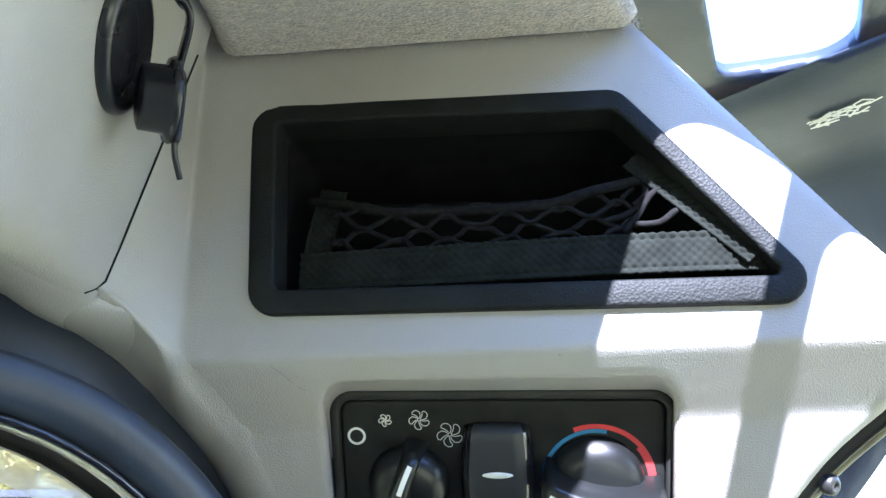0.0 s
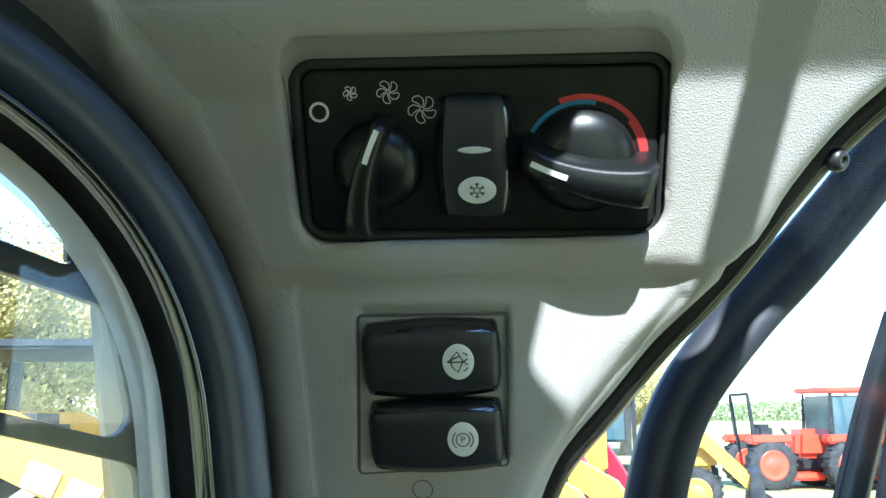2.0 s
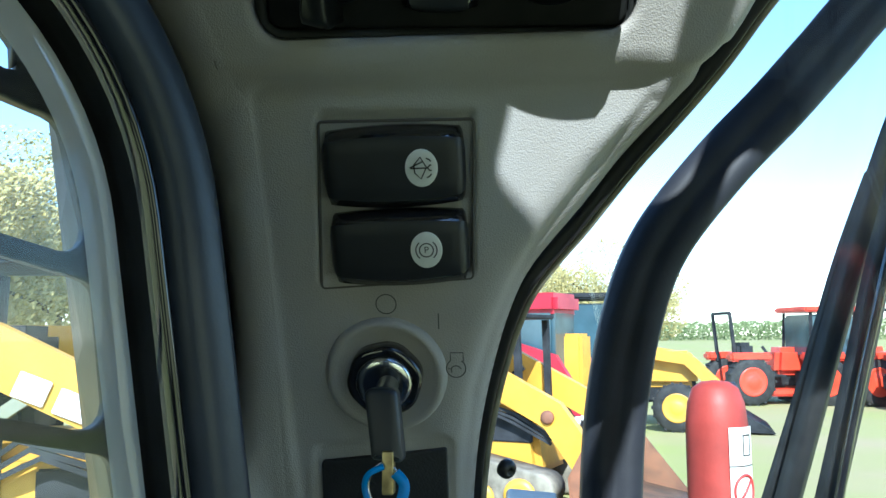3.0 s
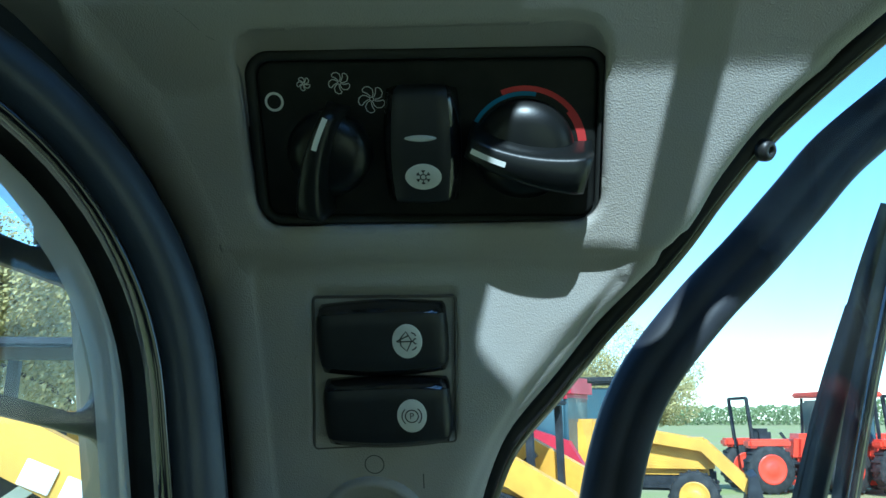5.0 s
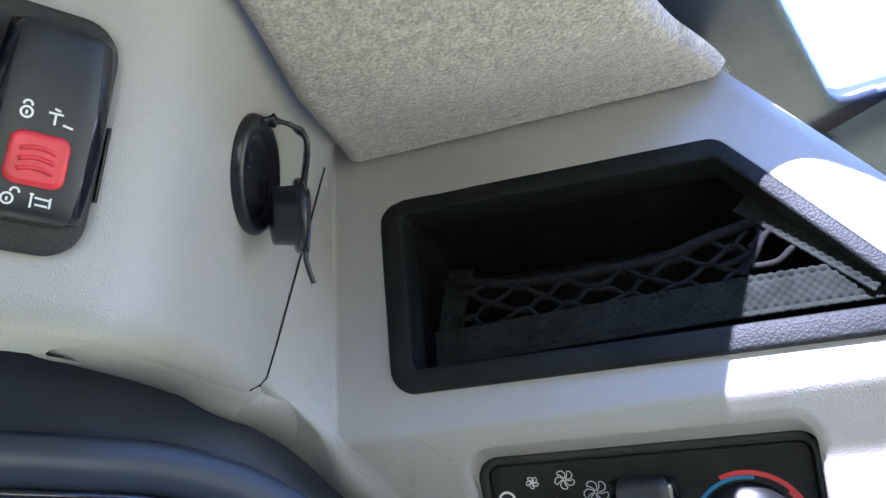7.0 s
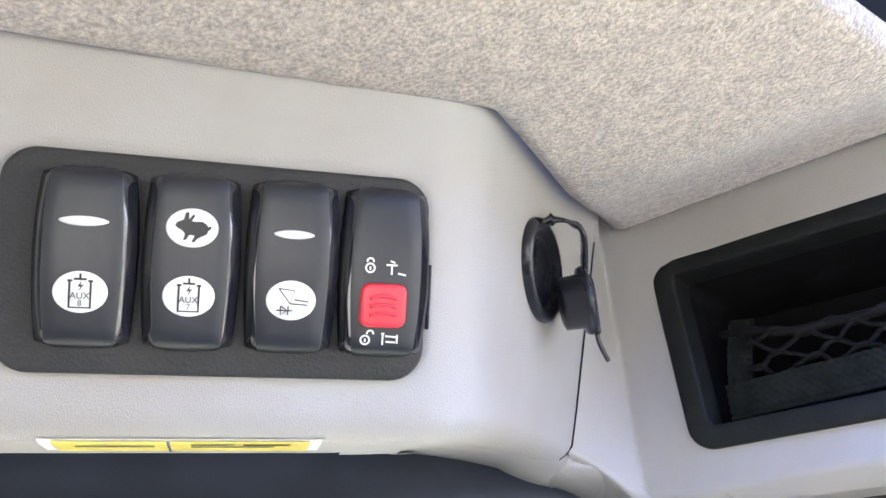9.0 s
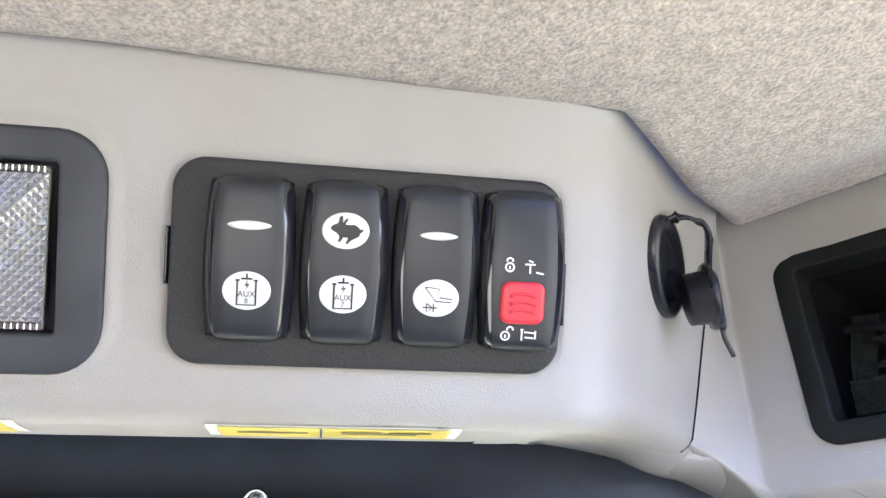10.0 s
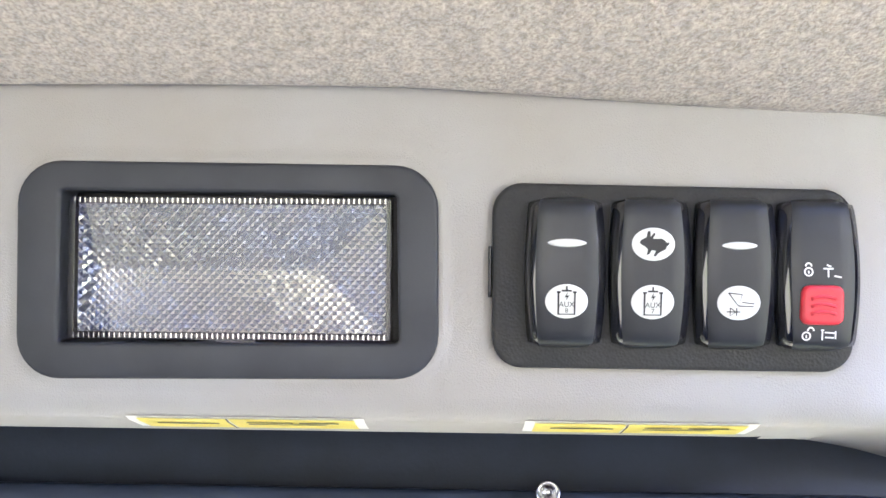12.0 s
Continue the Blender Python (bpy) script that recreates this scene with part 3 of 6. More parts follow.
# loose fibres along the felt's edge
fibre_rnd = random.Random(5)
fibre_v, fibre_f = [], []
edge_pts = [Vector(p) for p in ((-0.0700, 0.2270), (-0.0725, 0.2570), (0.0610, 0.2440), (0.0680, 0.2400), (0.0490, 0.1960), (-0.02, 0.02))]
for a_, b_, count in zip(edge_pts[:-1], edge_pts[1:], (60, 380, 90, 260, 120)):
    for _ in range(count):
        p_ = a_.lerp(b_, fibre_rnd.random())
        out_ = Vector((b_.y - a_.y, a_.x - b_.x)).normalized() * -1
        start = felt_face(p_.x - out_.x * fibre_rnd.uniform(0.0004, 0.004), p_.y - out_.y * fibre_rnd.uniform(0.0004, 0.004), 0.0) + UP * fibre_rnd.uniform(0.0, 0.003)
        run_ = Vector((out_.x * fibre_rnd.uniform(0.2, 1.0) + fibre_rnd.gauss(0, 0.5), out_.y * fibre_rnd.uniform(0.2, 1.0) + fibre_rnd.gauss(0, 0.5), fibre_rnd.uniform(-0.9, 0.2))).normalized() * fibre_rnd.uniform(0.0010, 0.0026)
        wide_ = run_.cross(IN + UP * 0.3).normalized() * 0.00007
        bend_ = Vector((fibre_rnd.gauss(0, 1), fibre_rnd.gauss(0, 1), fibre_rnd.gauss(0, 1))) * 0.0003
        k_ = len(fibre_v)
        fibre_v += [start - wide_, start + wide_, start + run_ * 0.5 + bend_ + wide_, start + run_ * 0.5 + bend_ - wide_, start + run_]
        fibre_f += [(k_, k_ + 1, k_ + 2, k_ + 3), (k_ + 3, k_ + 2, k_ + 4)]
thing("fibres", fibre_v, fibre_f, FELT, headliner, smooth=False, label="loose fuzzy felt fibres")

# ---- roof: dark plate with rounded openings under glass ----
ROOF_Z = 2.080


def roof_hole(points, r):
    return rounded(points, r, 6)


hole_fl = roof_hole([(0.1130, 0.3000), (0.0755, 0.2035), (0.1150, 0.1645), (0.1620, 0.2880)], [0.006, 0.006, 0.012, 0.016])
hole_rl = roof_hole([(0.0722, 0.1920), (0.0245, 0.0480), (0.0600, 0.0130), (0.1075, 0.1560)], [0.013, 0.012, 0.012, 0.008])
hole_fr = roof_hole([(0.1430, 0.2050), (0.1238, 0.1500), (0.2300, 0.0500), (0.2700, 0.1600)], 0.014)
hole_rr = roof_hole([(0.1158, 0.1420), (0.0678, 0.0020), (0.1700, -0.0950), (0.2220, 0.0420)], 0.014)
roof_outline = [(-0.30, 0.20), (-1.00, -0.55), (-0.35, -1.20), (0.30, -0.55), (0.75, -0.10), (0.26, 0.40), (0.10, 0.500)]
roof_plate = sheet("roof_frame", roof_outline, lambda x, y, d: Vector((x, y, ROOF_Z + d)), 0.004, PAINT,
                   holes=[hole_fl, hole_rl, hole_fr, hole_rr], roll=0.001, hole_roll=0.001, wall=0.006,
                   label="dark painted roof frame with rounded skylight openings", category="roof frame", kind="structure")

# ---- roof glass, header over the windscreen, cab shell ----
ro, n_ = inset(ccw(roof_outline), 0.03), len(roof_outline)
pane = thing("roof_window", [(x, y, 2.0885) for x, y in ro] + [(x, y, 2.0935) for x, y in ro], [tuple(reversed(range(n_))), tuple(range(n_, 2 * n_))] + [(i, (i + 1) % n_, n_ + (i + 1) % n_, n_ + i) for i in range(n_)], ROOFPANE, smooth=False,
             label="smudged clear roof window over the dark frame", category="roof window", kind="structure")
pane.visible_shadow = False


def wall_box(name, corners, thick, mat, holes=(), step=0.02, **tags):
    """A flat wall through four places, with rounded openings given in its own metres."""
    o = Vector(corners[0])
    ex, ey = (Vector(corners[1]) - o), (Vector(corners[3]) - o)
    w, h = ex.length, ey.length
    ex, ey = ex.normalized(), ey.normalized()
    n = ex.cross(ey)
    return sheet(name, [(0, 0), (w, 0), (w, h), (0, h)], lambda x, y, d: o + ex * x + ey * y - n * d, step, mat, holes=holes, roll=0.001, hole_roll=0.001, wall=thick, **tags)


REAR, FRONT, LEFT, RIGHT, FLOOR = -1.05, 0.42, -0.262, 0.62, 0.75
# the window's unseen rear and lower parts are cut short to limit daylight
LIP = rounded([(-0.52, 1.941), (-0.52, 1.45), (0.2282, 1.45), (0.1550, 1.941)], [0.09, 0.09, 0.09, 0.104], 18)
left_hole = inset(ccw(LIP), 0.001)


def left_face(f, z, d=0.0):
    # the wall turns outwards behind the corner pillar
    back = max(0.0, f - (0.1765 + 0.149 * (1.941 - z)))
    return at_side(f - back * 0.5, LEFT - 0.004 - d - 2.2 * back, z)


sheet("wall_left", [(REAR, FLOOR), (0.46, FLOOR), (0.36, 1.30), (0.262, 1.94), (0.262, 2.08), (REAR, 2.08)], left_face, 0.012, PAINT, holes=[left_hole], roll=0.001, hole_roll=0.001, wall=0.003,
      label="dark painted steel side wall of the cab", category="cab wall", kind="structure")
# added out of view to keep light from the ground off the undersides
wall_box("wall_light_block", [at_side(0.70, LEFT, FLOOR), at_side(0.70, RIGHT, FLOOR), at_side(0.62, RIGHT, 1.46), at_side(0.62, LEFT, 1.46)], 0.02, PAINT, (), 0.03,
         label="unseen dark wall added to block light from the ground ahead", category="cab wall", kind="structure")
# unseen right and rear walls: dark, with small windows, to hold fill light down
wall_box("wall_right", [at_side(FRONT, RIGHT, FLOOR), at_side(REAR, RIGHT, FLOOR), at_side(REAR, RIGHT, 2.08), at_side(FRONT, RIGHT, 2.08)], 0.02, PAINT,
         [rectangle(0.76, 0.46, 0.08, 8, 0.62, 0.88)], 0.02, label="unseen dark side wall, its window sized to set the fill light", category="cab wall", kind="structure")
wall_box("wall_rear", [at_side(REAR, RIGHT, FLOOR), at_side(REAR, LEFT, FLOOR), at_side(REAR, LEFT, 2.08), at_side(REAR, RIGHT, 2.08)], 0.02, PAINT,
         [rectangle(0.46, 0.40, 0.06, 8, 0.44, 0.90)], 0.02, label="unseen dark rear wall, its window sized to set the fill light", category="cab wall", kind="structure")
wall_box("floor", [at_side(REAR, LEFT, FLOOR), at_side(0.75, LEFT, FLOOR), at_side(0.75, RIGHT, FLOOR), at_side(REAR, RIGHT, FLOOR)], 0.02, RUBBER, (), 0.05,
         label="black rubber cab floor mat", category="cab floor", kind="structure")


def header_face(x, y, d=0.0):
    # x across the cab, y down from the roof towards the windscreen
    return at_side(0.300 + 0.055 * ease(y, 0, 0.03) + 0.9 * max(0, y - 0.012), x, ROOF_Z - 0.004 - 0.30 * y) + F * d


header = sheet("windscreen_header", [(-0.21, 0.0), (0.62, 0.0), (0.62, 0.13), (-0.21, 0.13)], header_face, 0.006, PAINT, roll=0.001, wall=0.003,
               label="dark scuffed header panel above the windscreen", category="header panel", kind="structure")

scuff_rnd = random.Random(12)
scuff_lines = []
for i in range(26):
    a_ = scuff_rnd.uniform(-0.012, 0.010)
    b_ = 0.0008 * math.sin(a_ * 260) + scuff_rnd.uniform(-0.0042, 0.0042)
    scuff_lines.append([(a_, b_), (a_ + scuff_rnd.uniform(0.002, 0.006), b_ + scuff_rnd.uniform(-0.0022, 0.0022)), (a_ + scuff_rnd.uniform(0.006, 0.010), b_ + scuff_rnd.uniform(-0.002, 0.002))])
scuff_at = Vector((0.163, 0.312, 0))
sc_r = scuff_at.dot(R)
sc_y = min(np.linspace(0, 0.13, 400), key=lambda y: abs(header_face(sc_r, y).dot(F) - scuff_at.dot(F)))
p0, p1, p2 = header_face(sc_r, sc_y), header_face(sc_r + 0.01, sc_y), header_face(sc_r, sc_y + 0.01)
m_scuff = basis((p1 - p0).normalized(), -(p2 - p0).normalized(), p0)
if m_scuff.to_3x3().col[2].z > 0:
    m_scuff = basis(-(p1 - p0).normalized(), -(p2 - p0).normalized(), p0)
strokes("scuff_mark", scuff_lines, 0.0009, m_scuff, WHITE, header, lift=0.0012, label="white scuffed scrape in the paint")

# ---- left side window ----
window = holder("window_side", "side window with black rubber seal and dark inner frame", "window", kind="structure", at=at_side(-0.3, LEFT, 1.2))


def ring_sweep(name, loop, section, mat, parent, **tags):
    """Carries (outwards, rightwards) pairs round an outline in the side wall's plane."""
    loop = ccw(loop)
    n = len(loop)
    rings = []
    for o, r in section:
        rings.append([at_side(f, r, z) for f, z in inset(loop, -o)])
    verts = [v for ring in rings for v in ring]
    faces = []
    for k in range(len(rings) - 1):
        for i in range(n):
            j = (i + 1) % n
            faces.append((k * n + i, k * n + j, (k + 1) * n + j, (k + 1) * n + i))
    ob = thing(name, verts, faces, mat, None, **tags)
    hold(parent, ob)
    return ob


ring_sweep("inner_frame", LIP, [(0.0178, -0.264), (0.0174, -0.2425), (0.0164, -0.2392), (0.0145, -0.2378), (0.0080, -0.2386), (0.0045, -0.2405), (0.0028, -0.2435), (0.002, -0.246)], PAINT, window, label="dark painted inner window frame")
ring_sweep("frame_lip", LIP, [(0.0022, -0.2455), (0.0012, -0.2432), (-0.0004, -0.2430), (-0.0012, -0.2450), (-0.0012, -0.250)], GLOSS, window, label="thin glossy lip of the window frame")
ring_sweep("seal", LIP, [(0.000, -0.2475), (-0.0008, -0.2530), (-0.0012, -0.2580), (-0.0020, -0.2600), (-0.0030, -0.2608), (-0.0030, -0.2640)], SEAL, window, label="black rubber window seal")
gl = inset(ccw(LIP), 0.0015)
g = thing("pane", [at_side(f, -0.2620, z) for f, z in gl] + [at_side(f, -0.2660, z) for f, z in gl],
          [tuple(range(len(gl))), tuple(reversed(range(len(gl), 2 * len(gl))))], PANE, smooth=False)
g.visible_shadow = False
hold(window, g)

# the sky's pale reflection is put into this band as whitened glass
band_out, band_in = inset(ccw(LIP), 0.0020), inset(ccw(LIP), 0.0120)
nb = len(band_out)
eb = thing("edge_band", [at_side(f, -0.2612, z) for f, z in band_out] + [at_side(f, -0.2612, z) for f, z in band_in], [(i, (i + 1) % nb, nb + (i + 1) % nb, nb + i) for i in range(nb)], PALE_BAND, smooth=False, label="whitened band on the pane's edge, in place of reflected sky")
eb.visible_shadow = False
hold(window, eb)

# the pillar trim's edge rolls back from its ridge towards the window frame
BACK = [(0.1118, 1.9724, -0.270), (0.1245, 1.9645, -0.270), (0.1347, 1.9576, -0.270), (0.1415, 1.9534, -0.270), (0.1612, 1.9374, -0.270), (0.1835, 1.9088, -0.270), (0.2049, 1.8858, -0.285), (0.2133, 1.8570, -0.285), (0.2174, 1.8340, -0.285), (0.2209, 1.7998, -0.285), (0.2232, 1.7692, -0.285), (0.2247, 1.7335, -0.285)]
back_line = smooth_path([at_side(f, r, z) for f, z, r in BACK], 6)
roll_v, roll_f, rows_s = [], [], 12
ridge_n = [(pillar_face(q + 0.001, z) - pillar_face(q, z)).cross(pillar_face(q, z + 0.001) - pillar_face(q, z)).normalized() for q, z in RIDGE_LINE]
for _ in range(40):
    ridge_n = [ridge_n[0]] + [(a + b * 2 + c).normalized() for a, b, c in zip(ridge_n[:-2], ridge_n[1:-1], ridge_n[2:])] + [ridge_n[-1]]
for (q, z), b, n in zip(RIDGE_LINE, back_line, ridge_n):
    a = pillar_face(q, z, -0.00012)
    across = b - a
    c = a + (across - n * across.dot(n)) * 0.60
    roll_v.extend((pillar_face(q + 0.0048, z, 0.0003), pillar_face(q + 0.0026, z, -0.00012)))
    for k in range(rows_s - 2):
        t = k / (rows_s - 3)
        roll_v.append(a * (1 - t) ** 2 + c * 2 * t * (1 - t) + b * t ** 2)
for i in range(len(RIDGE_LINE) - 1):
    for k in range(rows_s - 1):
        a = i * rows_s + k
        roll_f.append((a, a + 1, a + rows_s + 1, a + rows_s))
thing("rolled_edge", roll_v, roll_f, TRIM, pillar, label="rolled edge of the pillar trim beside the window")
# its end closes on the lip of the overhead panel
end_a, end_b = [panel_face(0.0950, 0.0110, 0.0006)] + under_v[-under_n + 1:], roll_v[7 * rows_s:8 * rows_s]
end_v = [a.lerp(b, k / 5) + UP * 0.0002 for k in range(6) for a, b in zip(end_a, end_b)]
thing("edge_end", end_v, [(k * 12 + i, k * 12 + i + 1, k * 12 + i + 13, k * 12 + i + 12) for k in range(5) for i in range(11)], TRIM, pillar, label="end of the rolled edge at the joint")
# a black sheet closes the gap behind it, in place of the deep shade there
ring_pts = [at_side(f, -0.2560, z) for f, z in inset(ccw(LIP), -0.0172)]
ring_pts = [a.lerp(b, k / 6) for a, b in zip(ring_pts, ring_pts[1:] + ring_pts[:1]) for k in range(6)]
last = [min(ring_pts, key=lambda q, p=p: (q - p).length + 0.6 * abs(q.z - p.z)) for p in back_line]
for _ in range(12):
    last = [last[0]] + [(a + b * 2 + c) / 4 for a, b, c in zip(last[:-2], last[1:-1], last[2:])] + [last[-1]]
gap_v = [v for a, b in zip(back_line, last) for v in (a + R * 0.002, a.lerp(b, 0.5) - R * 0.012, b)]
gap_f = [(3 * i + k, 3 * i + k + 1, 3 * i + k + 4, 3 * i + k + 3) for i in range(len(last) - 1) for k in range(2)]
thing("gap_shade", gap_v, gap_f, SEAL, pillar, label="black sheet put in for the shade in the gap behind the trim edge")

# steel guard outside the side window
GR = -0.305
BAR_Z, BAR_F = (1.43, 1.7915, 1.8195, 1.857, 1.8756, 1.8958, 1.93), (0.2600, 0.1876, 0.1841, 0.1790, 0.1753, 0.1661, 0.1450)


def right_at(z):
    return float(np.interp(z, BAR_Z, BAR_F))


guard_outline = [(-0.54, 1.965), (-0.54, 1.43)] + [(right_at(z) + 0.003, z) for z in (1.43, 1.60, 1.7915, 1.8195, 1.857, 1.8756, 1.8958)] + [(0.1640, 1.905), (0.1565, 1.917), (0.1450, 1.930), (0.1300, 1.942), (0.1100, 1.952), (0.0800, 1.960), (0.0400, 1.965)]
guard_holes = [rounded([(0.1040, 1.9450), (0.1040, 1.9155), (0.1560, 1.9015), (0.1530, 1.9110), (0.1406, 1.9242), (0.1255, 1.9348)], [0.006, 0.006, 0.005, 0.02, 0.03, 0.03], 4)]
for col in range(9):
    for row in range(-1, 9):
        zt = 1.8992 - 0.0545 * row - (0.006 if row == 0 else 0.0)
        zb = 1.8512 - 0.0545 * row
        pts = []
        for i, z in ((col + 1, zt), (col + 1, zb), (col, zb), (col, zt)):
            e = right_at(z) - 0.058 * i - (0.0075 if i == col + 1 else 0.0)
            pts.append((e, z - 0.25 * (e - 0.155)))
        if max(q[1] for q in pts) > 1.953 or min(q[1] for q in pts) < 1.45 or pts[0][0] < -0.51 or (row == -1 and col == 0):
            continue
        guard_holes.append(rounded(pts, 0.007, 4))
guard = sheet("window_guard", guard_outline, lambda x, y, d: at_side(x, GR - d, y), 0.003, STEEL, holes=guard_holes, roll=0.001, hole_roll=0.0012, wall=0.006,
              label="black steel guard with rounded openings outside the side window", category="window guard")

# ---- front door: gasket, edge strip, seal tube, screws ----
edge_line = [(-0.0095, 1.73), (-0.0060, 1.770), (-0.0030, 1.789), (0.0015, 1.8075), (0.0073, 1.825), (0.0145, 1.8385), (0.0300, 1.8562), (0.0440, 1.8730), (0.0580, 1.8876), (0.0690, 1.9000), (0.0800, 1.9145), (0.0950, 1.9310), (0.1225, 1.953), (0.150, 1.972)]


def along_edge(du, dw, dz=0.0):
    pts = [at_pillar(u + du, float(np.interp(z, ZS, WS_EDGE)) + dw - 0.006 * float(1 - ease(z, 1.866, 1.894)), z + dz) for u, z in edge_line]
    return smooth_path(pts, 8)


door = holder("door_front", "glazed front door with black seal tube and tan edge strip", "door", kind="structure", at=at_pillar(0.05, -0.36, 1.70))
hold(door, sweep("gasket", along_edge(0.0, -0.0125), [(-0.006, -0.004), (0.0012, -0.006), (0.0020, -0.002), (0.0020, 0.002), (0.0016, 0.0028), (0.0004, 0.0030), (-0.006, 0.002)], RUBBER, up=lambda p: IN, label="black rubber edge gasket"))
# the tan colour stands in for light caught by this metal edge
hold(door, sweep("edge_strip", along_edge(0.0, -0.0145), [(0.0018, -0.003), (0.0036, -0.003), (0.0040, 0.0012), (0.0037, 0.0018), (0.0026, 0.0022), (0.0018, 0.002)], TAN, up=lambda p: IN, label="edge strip of the door frame, coloured tan for its lit look"))
tube_line = [(0.0455, 1.64), (0.0455, 1.72), (0.0458, 1.748), (0.0495, 1.79), (0.0585, 1.832), (0.0720, 1.863), (0.0985, 1.896), (0.1245, 1.9225), (0.147, 1.947), (0.170, 1.972), (0.205, 2.000)]
tube_path = smooth_path([at_pillar(u + 0.0025, -0.45, z) for u, z in tube_line], 8)
hold(door, sweep("seal_tube", tube_path, [(-0.0130, -0.004), (-0.0105, -0.010), (0.0, -0.0125), (0.0105, -0.010), (0.0140, 0.0), (0.0118, 0.0085), (0.0045, 0.0110), (0.0022, 0.0088), (-0.001, 0.0092), (-0.0045, 0.0118), (-0.0125, 0.0065)], HOSE, up=lambda p: IN, label="black curved rubber seal tube"))


def screw(m, parent):
    ob = lathe("screw", [(0.0034, -0.0015), (0.0034, 0.0), (0.0031, 0.0010), (0.0023, 0.0018), (0.0013, 0.0020), (0.0011, 0.0010)], m, RUBBER, None, 20, label="black button-head screw")
    hold(parent, ob)


for u, z, dw in ((0.0885, 1.9235, -0.010), (0.0010, 1.7750, -0.010)):
    s_at = at_pillar(u + 0.004, float(np.interp(z, ZS, WS)) + dw + 0.006, z)
    screw(basis((U * 0.80 - IN * 0.60).normalized(), (UP + IN * 0.30 + U * 0.20).normalized(), s_at - IN * 0.004), door)

# windscreen pane, far side of the tube
wp = [at_side(0.60 - 0.40 * (z - 1.50), r, z) for r, z in ((-0.30, 1.0), (0.62, 1.0), (0.62, 2.06), (-0.30, 2.06))]
nrm = (wp[1] - wp[0]).cross(wp[3] - wp[0]).normalized()
wg = thing("windscreen_pane", wp + [p + nrm * 0.005 for p in wp], [(0, 1, 2, 3), (7, 6, 5, 4), (0, 4, 5, 1), (1, 5, 6, 2), (2, 6, 7, 3), (3, 7, 4, 0)], PANE, smooth=False)
wg.visible_shadow = False
hold(door, wg)

# ---- ground and distance ----
GRASS = surface("grass", (0.24, 0.26, 0.085), 0.95, vary=0.25, scale=0.22, tint=(0.38, 0.31, 0.19), grain=0.8, grain_scale=30, spec=0.05)
thing("ground", [(-900, -900, 0), (900, -900, 0), (900, 900, 0), (-900, 900, 0)], [(0, 1, 2, 3)], GRASS, smooth=False,
      label="short dry grass field reaching the horizon", category="ground", kind="structure")

# ---- planes of the fitted panels ----
M_N = basis(U, UP, at_pillar(0, -0.2525, 0))
H_UP = (UP + IN * 0.6).normalized()
H_RIGHT = (U - H_UP * 0.0305).normalized()
M_H = basis(H_RIGHT, H_RIGHT.cross(H_UP).normalized().cross(H_RIGHT), at_pillar(-0.0095, -0.287 - 0.6 * (1.943 - 1.9311), 1.9311))
K_UP = (UP + IN * 0.39).normalized()
M_K = basis(U, K_UP, at_pillar(-0.0275, -0.3165 - 0.39 * (1.886 - 1.862), 1.862))
S_UP = (UP + R * 0.49).normalized()
M_B = basis(F, S_UP, at_side(0, side_at(2.0), 2.0))


def k_at(u, z):
    return (u + 0.0275, (z - 1.862) * 1.0733)


def shift(m, x, y, z=0.0, turn=0.0):
    return m @ Matrix.Translation((x, y, z)) @ Matrix.Rotation(radians(turn), 4, "Z")


def arc(cx, cy, r, a0, a1, n=16, ry=None):
    return [(cx + r * math.cos(radians(a0 + (a1 - a0) * i / n)), cy + (ry or r) * math.sin(radians(a0 + (a1 - a0) * i / n))) for i in range(n + 1)]


# ---- storage pocket with its cargo net ----
pocket = holder("storage_pocket", "black storage pocket with grained bezel set into grey trim", "storage pocket", at=M_N @ Vector((0, 1.98, -0.03)))
hold(pocket, frame_ring("bezel", BEZ_OUT, BEZ_IN, -0.003, 0.0022, M_N, BEZEL, edge=0.0012, inner_low=-0.012, label="grained black plastic bezel"))
liner = inset(ccw(BEZ_IN), -0.003)
liner_rings = [[M_N @ Vector((x, y, z)) for x, y in liner] for z in (-0.006, -0.075)]
hold(pocket, thing("liner", *stack(liner_rings[::-1], True, False), POCKET, smooth=False, label="dark empty pocket liner"))

net = holder("cargo_net", "black elastic cargo net with woven webbing edges", "cargo net", at=M_N @ Vector((0, 1.985, -0.008)))


